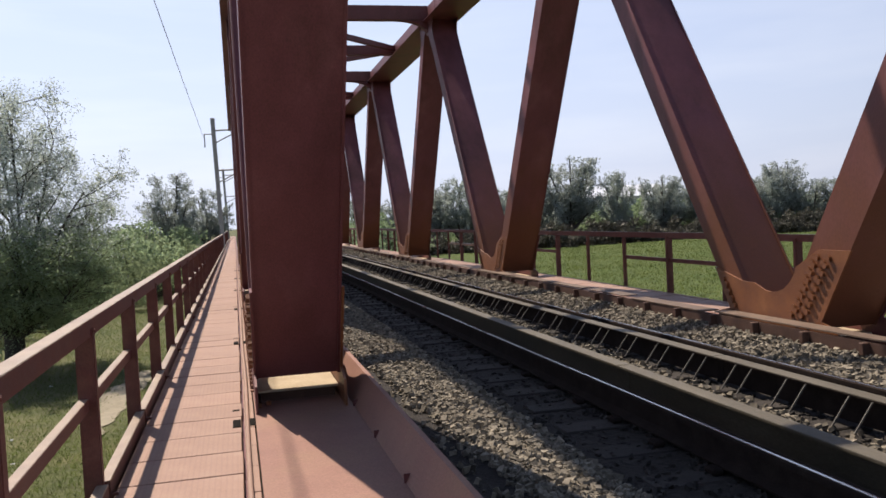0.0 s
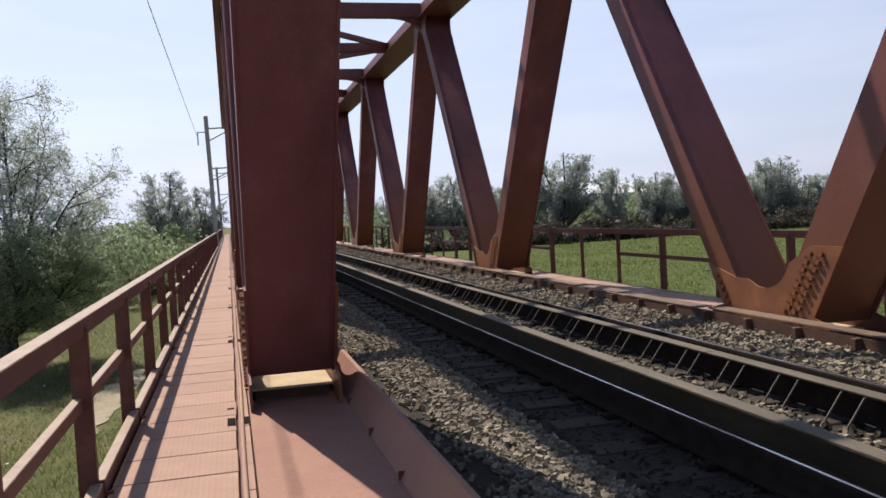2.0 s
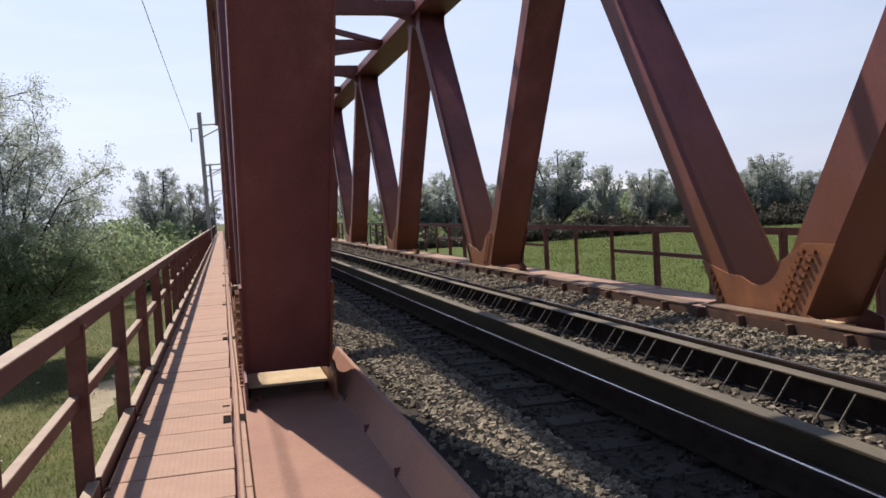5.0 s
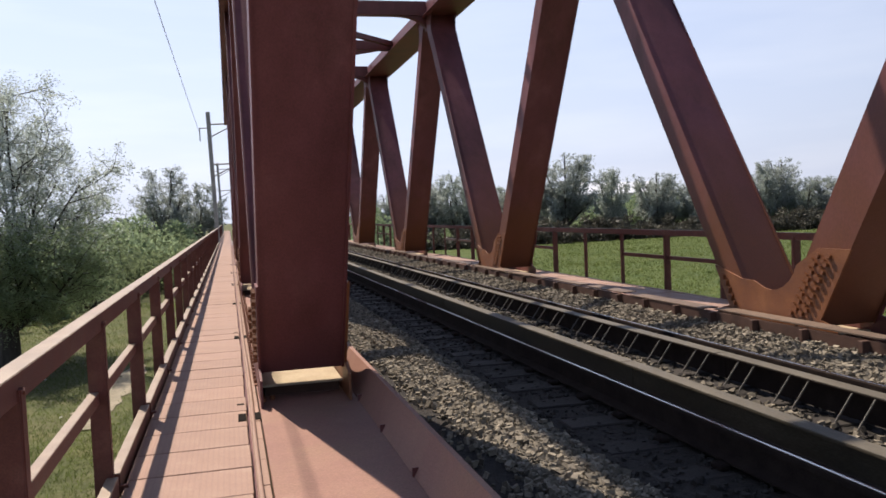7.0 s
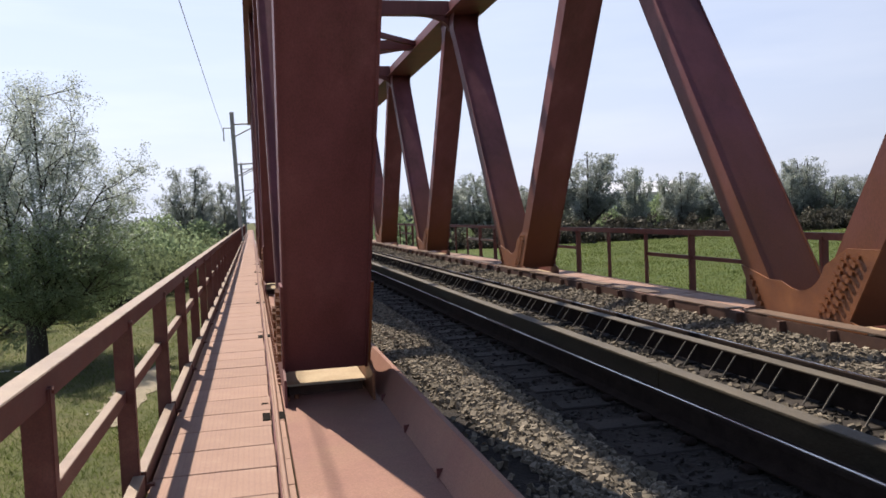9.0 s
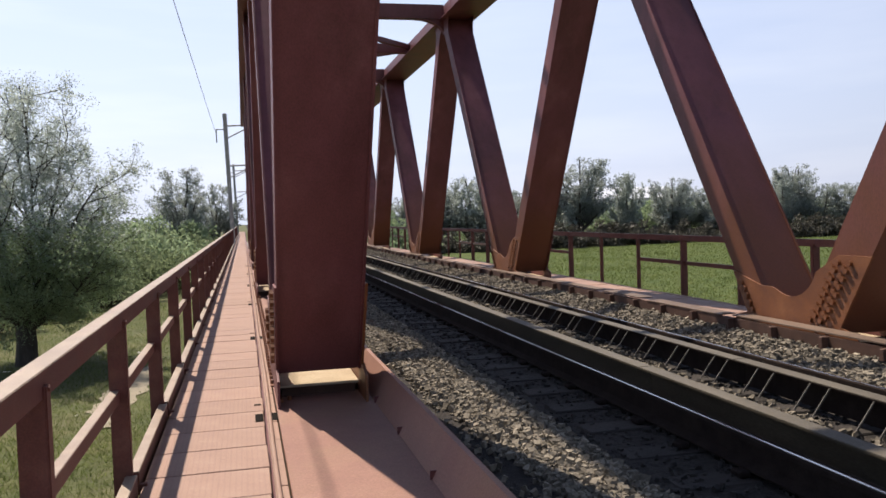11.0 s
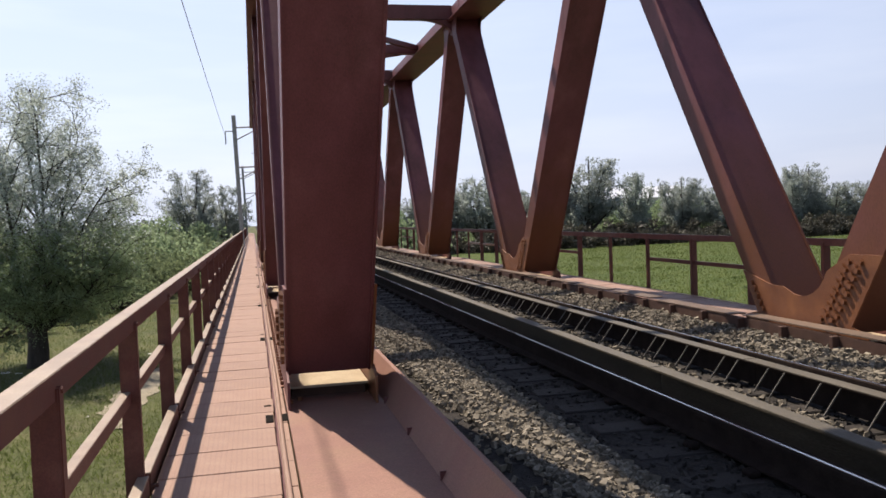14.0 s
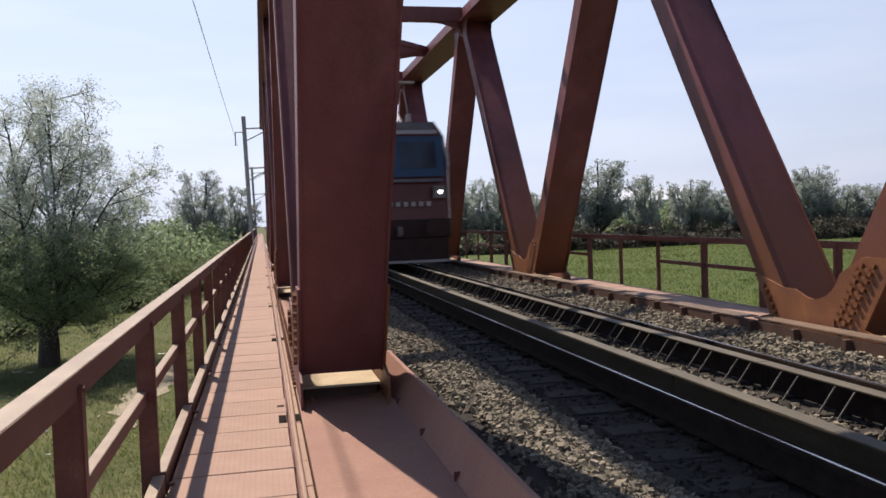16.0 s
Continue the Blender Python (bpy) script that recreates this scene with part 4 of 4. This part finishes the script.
h, an, w = gr.uniform(0.04, 0.15, n), gr.uniform(0, 6.28, n), gr.uniform(0.006, 0.014, n)
lx, ly = gr.uniform(-0.12, 0.12, n), gr.uniform(-0.12, 0.12, n)
tri = np.stack([np.stack([gx - np.cos(an) * w, gy - np.sin(an) * w, gz - 0.02], 1), np.stack([gx + np.cos(an) * w, gy + np.sin(an) * w, gz - 0.02], 1), np.stack([gx + lx, gy + ly, gz + h], 1)], 1).reshape(-1, 3)
me = bpy.data.meshes.new("grass")
me.from_pydata(tri.tolist(), [], np.arange(3 * n).reshape(-1, 3).tolist())
me.materials.append(M_GRASS)
tagged(new("grass", me), "tufts of dry green grass on the meadow", "grass", kind="stuff")

# taller grass and weeds on the far meadow
n = 60000
gy = 22 + 87 * gr.uniform(0, 1, n)
gx = np.clip(gy * gr.uniform(0.32, 1.0, n), 14.2, 120)
clump = np.array([noise.noise((a * 0.16, b * 0.16, 3)) for a, b in zip(gx, gy)])
h = gr.uniform(0.06, 0.2, n) * (1 + 2.2 * np.clip(clump, 0, 1))
an, w = gr.uniform(0, 6.28, n), gr.uniform(0.015, 0.04, n)
lx, ly, gz = gr.uniform(-0.15, 0.15, n), gr.uniform(-0.15, 0.15, n), np.full(n, GROUND_Z + 0.41)
tri = np.stack([np.stack([gx - np.cos(an) * w, gy - np.sin(an) * w, gz], 1), np.stack([gx + np.cos(an) * w, gy + np.sin(an) * w, gz], 1), np.stack([gx + lx, gy + ly, gz + h], 1)], 1).reshape(-1, 3)
me = bpy.data.meshes.new("meadow_grass")
me.from_pydata(tri.tolist(), [], np.arange(3 * n).reshape(-1, 3).tolist())
me.materials.append(M_GRASS)
tagged(new("meadow_grass", me), "taller yellowish green grass and weeds on the far meadow", "grass", kind="stuff")

# scraps of paper on the grass
def scrap(x, y, w):
    bm = bmesh.new()
    rows = [[bm.verts.new((x + w * (i - 1.5) * 0.4, y + w * (j - 1.5) * 0.3, land(x, y) + 0.05 + 0.06 * noise.noise((i * 1.7 + x, j * 1.3, y)))) for j in range(4)] for i in range(4)]
    for i in range(3):
        for j in range(3):
            bm.faces.new((rows[i][j], rows[i + 1][j], rows[i + 1][j + 1], rows[i][j + 1]))
    bmesh.ops.solidify(bm, geom=bm.faces[:], thickness=0.01)
    tagged(part("paper_scrap", bm, M_WHITE), "crumpled white scrap of paper on the grass", "litter", "litter on the meadow")


for x, y, w in ((-9.9, 36.2, 0.28), (-9.3, 35.7, 0.2), (-4.6, 38.5, 0.25), (-7.4, 27.5, 0.14), (-6.1, 24.6, 0.10), (-5.4, 21.8, 0.08), (-8.6, 30.4, 0.10), (-6.8, 33.2, 0.09), (-5.0, 26.0, 0.07)):
    scrap(x, y, w)

# far building
hall = tagged(empty("farm_hall", 72, 150, GROUND_Z), "white hall with a pale metal roof behind the trees", "building")
part("wall", boxed(-9, 9, -6, 6, 0, 7.6), M_WHITE, hall)
part("roof", prism([(-6.6, 7.55), (6.6, 7.55), (0, 9.8)], -9.6, 9.6), M_ROOF, hall)
for k in range(6):
    part("window", boxed(-8.2 + k * 2.8, -7.0 + k * 2.8, -6.05, -5.95, 4, 5.6), M_GLASS, hall)

# ---------------------------------------------------------------- locomotive
def locomotive():
    t = tagged(empty("locomotive", TRACK_X, 0, RAIL_Z), "dark red and blue electric locomotive with a lit headlight", "locomotive")
    L = 15.5
    o = [(-1.48, 1.0), (-1.5, 2.7), (-1.42, 3.5), (-1.15, 3.9), (1.15, 3.9), (1.42, 3.5), (1.5, 2.7), (1.48, 1.0)]
    bm = bmesh.new()
    rings = []
    for y, sc, dz in ((0.0, 0.93, 0.0), (0.12, 0.985, 0.0), (0.5, 1, 0), (L - 0.5, 1, 0), (L, 0.93, 0)):
        rings.append([bm.verts.new((x * sc, y + (0.45 * max(0, z - 2.1) / 1.6 if y < 0.4 else 0), z)) for x, z in o])
    for u, v in zip(rings, rings[1:]):
        for k in range(len(o)):
            bm.faces.new((u[k], u[(k + 1) % len(o)], v[(k + 1) % len(o)], v[k]))
    bm.faces.new(rings[0])
    bm.faces.new(rings[-1])
    part("body", bm, M_LOCO_RED, t)

    def front(name, x0, x1, z0, z1, m, out=0.03, label="", parent=None):
        y = lambda z: 0.45 * max(0, z - 2.1) / 1.6
        bm = bmesh.new()
        vs = [bm.verts.new((x, y(z) + dy, z)) for dy in (-out, 0.02) for x, z in ((x0, z0), (x1, z0), (x1, z1), (x0, z1))]
        for q in ((0, 1, 2, 3), (7, 6, 5, 4), (0, 4, 5, 1), (1, 5, 6, 2), (2, 6, 7, 3), (3, 7, 4, 0)):
            bm.faces.new([vs[i] for i in q])
        return part(name, bm, m, parent or t, label)

    front("front_panel", -1.34, 1.34, 2.4, 3.5, M_LOCO_BLUE, 0.012, "blue band round the cab windows")
    for s in (-1, 1):
        w = front("windscreen", s * 0.62 - 0.5, s * 0.62 + 0.5, 2.62, 3.35, M_GLASS, 0.025)
        front("headlight_housing", s * 1.14 - 0.17, s * 1.14 + 0.17, 1.82, 2.14, M_LOCO_GREY, 0.06)
        lamp = part("headlight", tube(bmesh.new(), [(s * 1.16, -0.09, 1.98), (s * 1.16, -0.05, 1.98)], 0.04, 0.05, 12), M_LAMP if s > 0 else M_LOCO_PALE, t, "glowing round headlight" if s > 0 else "")
        part("buffer", tube(tube(bmesh.new(), [(s * 0.88, -0.45, 1.05), (s * 0.88, 0.05, 1.05)], 0.09, 0.1, 10), [(s * 0.88, -0.5, 1.05), (s * 0.88, -0.44, 1.05)], 0.22, 0.22, 14), M_LOCO_DARK, t)
        front("mirror", s * 1.42 - 0.03, s * 1.42 + 0.03, 2.65, 3.2, M_LOCO_PALE, 0.12)
    front("visor", -1.2, 1.2, 3.56, 3.66, M_LOCO_PALE, 0.08)
    front("cab_brow", -1.12, 1.12, 3.67, 3.88, M_LOCO_GREY, 0.04)
    front("stripe", -1.25, 1.25, 2.26, 2.34, M_LOCO_GREY, 0.03)
    x = -0.85
    for k in range(9):
        front("lettering_bar", x, x + 0.11, 1.62, 1.74, M_LOCO_PALE, 0.014)
        x += 0.205
    part("buffer_beam", boxed(-1.42, 1.42, -0.04, 0.25, 0.78, 1.28, bevel=0.02), M_LOCO_DARK, t)
    part("snow_plough", boxed(-1.35, 1.35, -0.10, 0.1, 0.16, 0.78, bevel=0.03), M_LOCO_DARK, t)
    part("plough_edge", boxed(-1.37, 1.37, -0.125, -0.10, 0.13, 0.20), M_LOCO_PALE, t, "pale painted plough edge")
    part("coupling_hook", boxed(-0.06, 0.06, -0.4, -0.04, 0.85, 1.1, bevel=0.02), M_LOCO_GREY, t)
    part("roof_gear", boxed(-0.8, 0.8, 3.0, L - 3.0, 3.9, 4.1, bevel=0.05), M_LOCO_GREY, t)
    for y in (1.7, L - 1.7):
        bm = bmesh.new()
        for s in (-1, 1):
            tube(bm, [(s * 0.55, y, 3.9), (s * 0.45, y + 0.9, 4.5), (s * 0.5, y + 0.1, 5.15)], 0.035)
        tube(bm, [(-0.9, y + 0.1, 5.15), (0.9, y + 0.1, 5.15)], 0.04)
        part("pantograph", bm, M_LOCO_GREY, t)
        for s in (-1, 1):
            part("roof_insulator", tube(bmesh.new(), [(s * 0.6, y - 0.4, 3.88), (s * 0.6, y - 0.4, 4.2)], 0.1, 0.07, 10), M_LOCO_PALE, t)
    for yb in (3.4, L - 3.4):
        bg = part("bogie", boxed(-1.2, 1.2, yb - 2.2, yb + 2.2, 0.4, 0.95, bevel=0.05), M_LOCO_DARK, t)
        for dy in (-1.4, 1.4):
            for s in (-1, 1):
                part("wheel", tube(bmesh.new(), [(s * 0.69, yb + dy, 0.63), (s * 0.82, yb + dy, 0.63)], 0.625, 0.6, 24), M_RAIL, bg)
    return t


loco = locomotive()

# ---------------------------------------------------------------- birds
def bird(span):
    b = tagged(empty("bird"), "small dark bird in flight with spread wings", "bird", "birds in the air")
    bm = bmesh.new()
    tube(bm, [(0, -0.22 * span, 0), (0, -0.1 * span, 0.01), (0, 0.1 * span, 0.01), (0, 0.2 * span, 0.02)], 0.035 * span, 0.03 * span, 6)
    part("body", bm, M_BIRD, b, smooth=True)
    for s in (-1, 1):
        bm = bmesh.new()
        v = [bm.verts.new((s * span * x, span * y, span * z)) for x, y, z in ((0.02, 0.09, 0.02), (0.25, 0.12, 0.07), (0.5, -0.02, 0.04), (0.24, 0.0, 0.065), (0.02, -0.07, 0.02))]
        bm.faces.new(v)
        geom = bmesh.ops.solidify(bm, geom=bm.faces[:], thickness=0.012 * span)
        part("wing", bm, M_BIRD, b)
    return b


big_bird, tree_bird, mast_bird, field_bird = bird(0.8), bird(0.6), bird(0.6), bird(0.7)


def fly(b, rows):
    """Keys a bird from rows of seconds, place and heading."""
    walk(b, [(t, pose(x, y, z, 0, 0, h)) for t, x, y, z, h in rows])


def motions():
    """The locomotive runs along the track at an even speed; birds cross the sky."""
    walk(loco, [(0.0, pose(TRACK_X, 350.0, RAIL_Z)), (16.0, pose(TRACK_X, 21.7, RAIL_Z))])
    fly(big_bird, [(0.0, 18, 34, 26, 130), (2.0, 6.5, 30, 14, 135), (2.9, 1.4, 28.2, 9.2, 140), (3.2, -0.08, 28, 7.78, 145), (3.3, -0.43, 28, 7.45, 150), (3.4, -1.33, 28, 6.91, 155), (3.5, -1.56, 28, 6.44, 160),
                   (3.6, -2.15, 28, 5.75, 150), (3.7, -2.47, 28, 5.38, 140), (4.1, -5.0, 31, 3.9, 110), (4.6, -9.0, 37.2, 3.2, 80), (16.0, -9.0, 37.2, 3.2, 80)])
    for wing, s in zip([c for c in big_bird.children if c.name.startswith("wing")], (-1, 1)):
        walk(wing, [(t, pose(0, 0, 0, 0, -s * a, 0)) for t, a in ((0, 0), (2.9, 20), (3.1, -30), (3.2, -15), (3.3, -35), (3.4, 28), (3.5, 0), (3.6, -10), (3.7, -40), (3.85, 25), (4.0, -30), (4.2, 20), (4.6, 0), (16, 0))])
    fly(tree_bird, [(0.0, -7.6, 112, 4, 180), (11.9, -7.6, 112, 4, 180), (13.4, -6.0, 85, 4.6, 180), (14.5, -5.03, 58, 5.46, 150), (14.6, -5.23, 58, 5.49, 110), (14.8, -6.61, 58, 6.28, 95), (15.0, -7.36, 58, 6.75, 90), (15.2, -8.0, 58, 7.05, 95),
                    (15.4, -8.82, 58, 7.43, 110), (15.8, -10.2, 52, 7.2, 150), (16.0, -10.4, 48, 6.6, 170)])
    fly(mast_bird, [(0.0, 0.4, 117.9, 8.78, 170), (12.2, 0.4, 117.9, 8.78, 170), (13.6, 0.3, 80, 7.2, 175), (14.4, -0.37, 62.4, 7.07, 120), (14.8, -1.62, 62.8, 7.38, 90), (16.0, -1.62, 62.8, 7.38, 90)])
    fly(field_bird, [(0.0, 51.5, 121.5, 5.0, 0), (15.0, 51.5, 121.5, 5.0, -40), (15.6, 53.97, 118, 8.05, -60), (15.7, 54.73, 118, 9.1, -60), (15.8, 55.64, 118, 9.38, -70), (15.9, 55.9, 118, 9.41, -30), (16.0, 55.64, 118, 9.2, 20)])


motions()
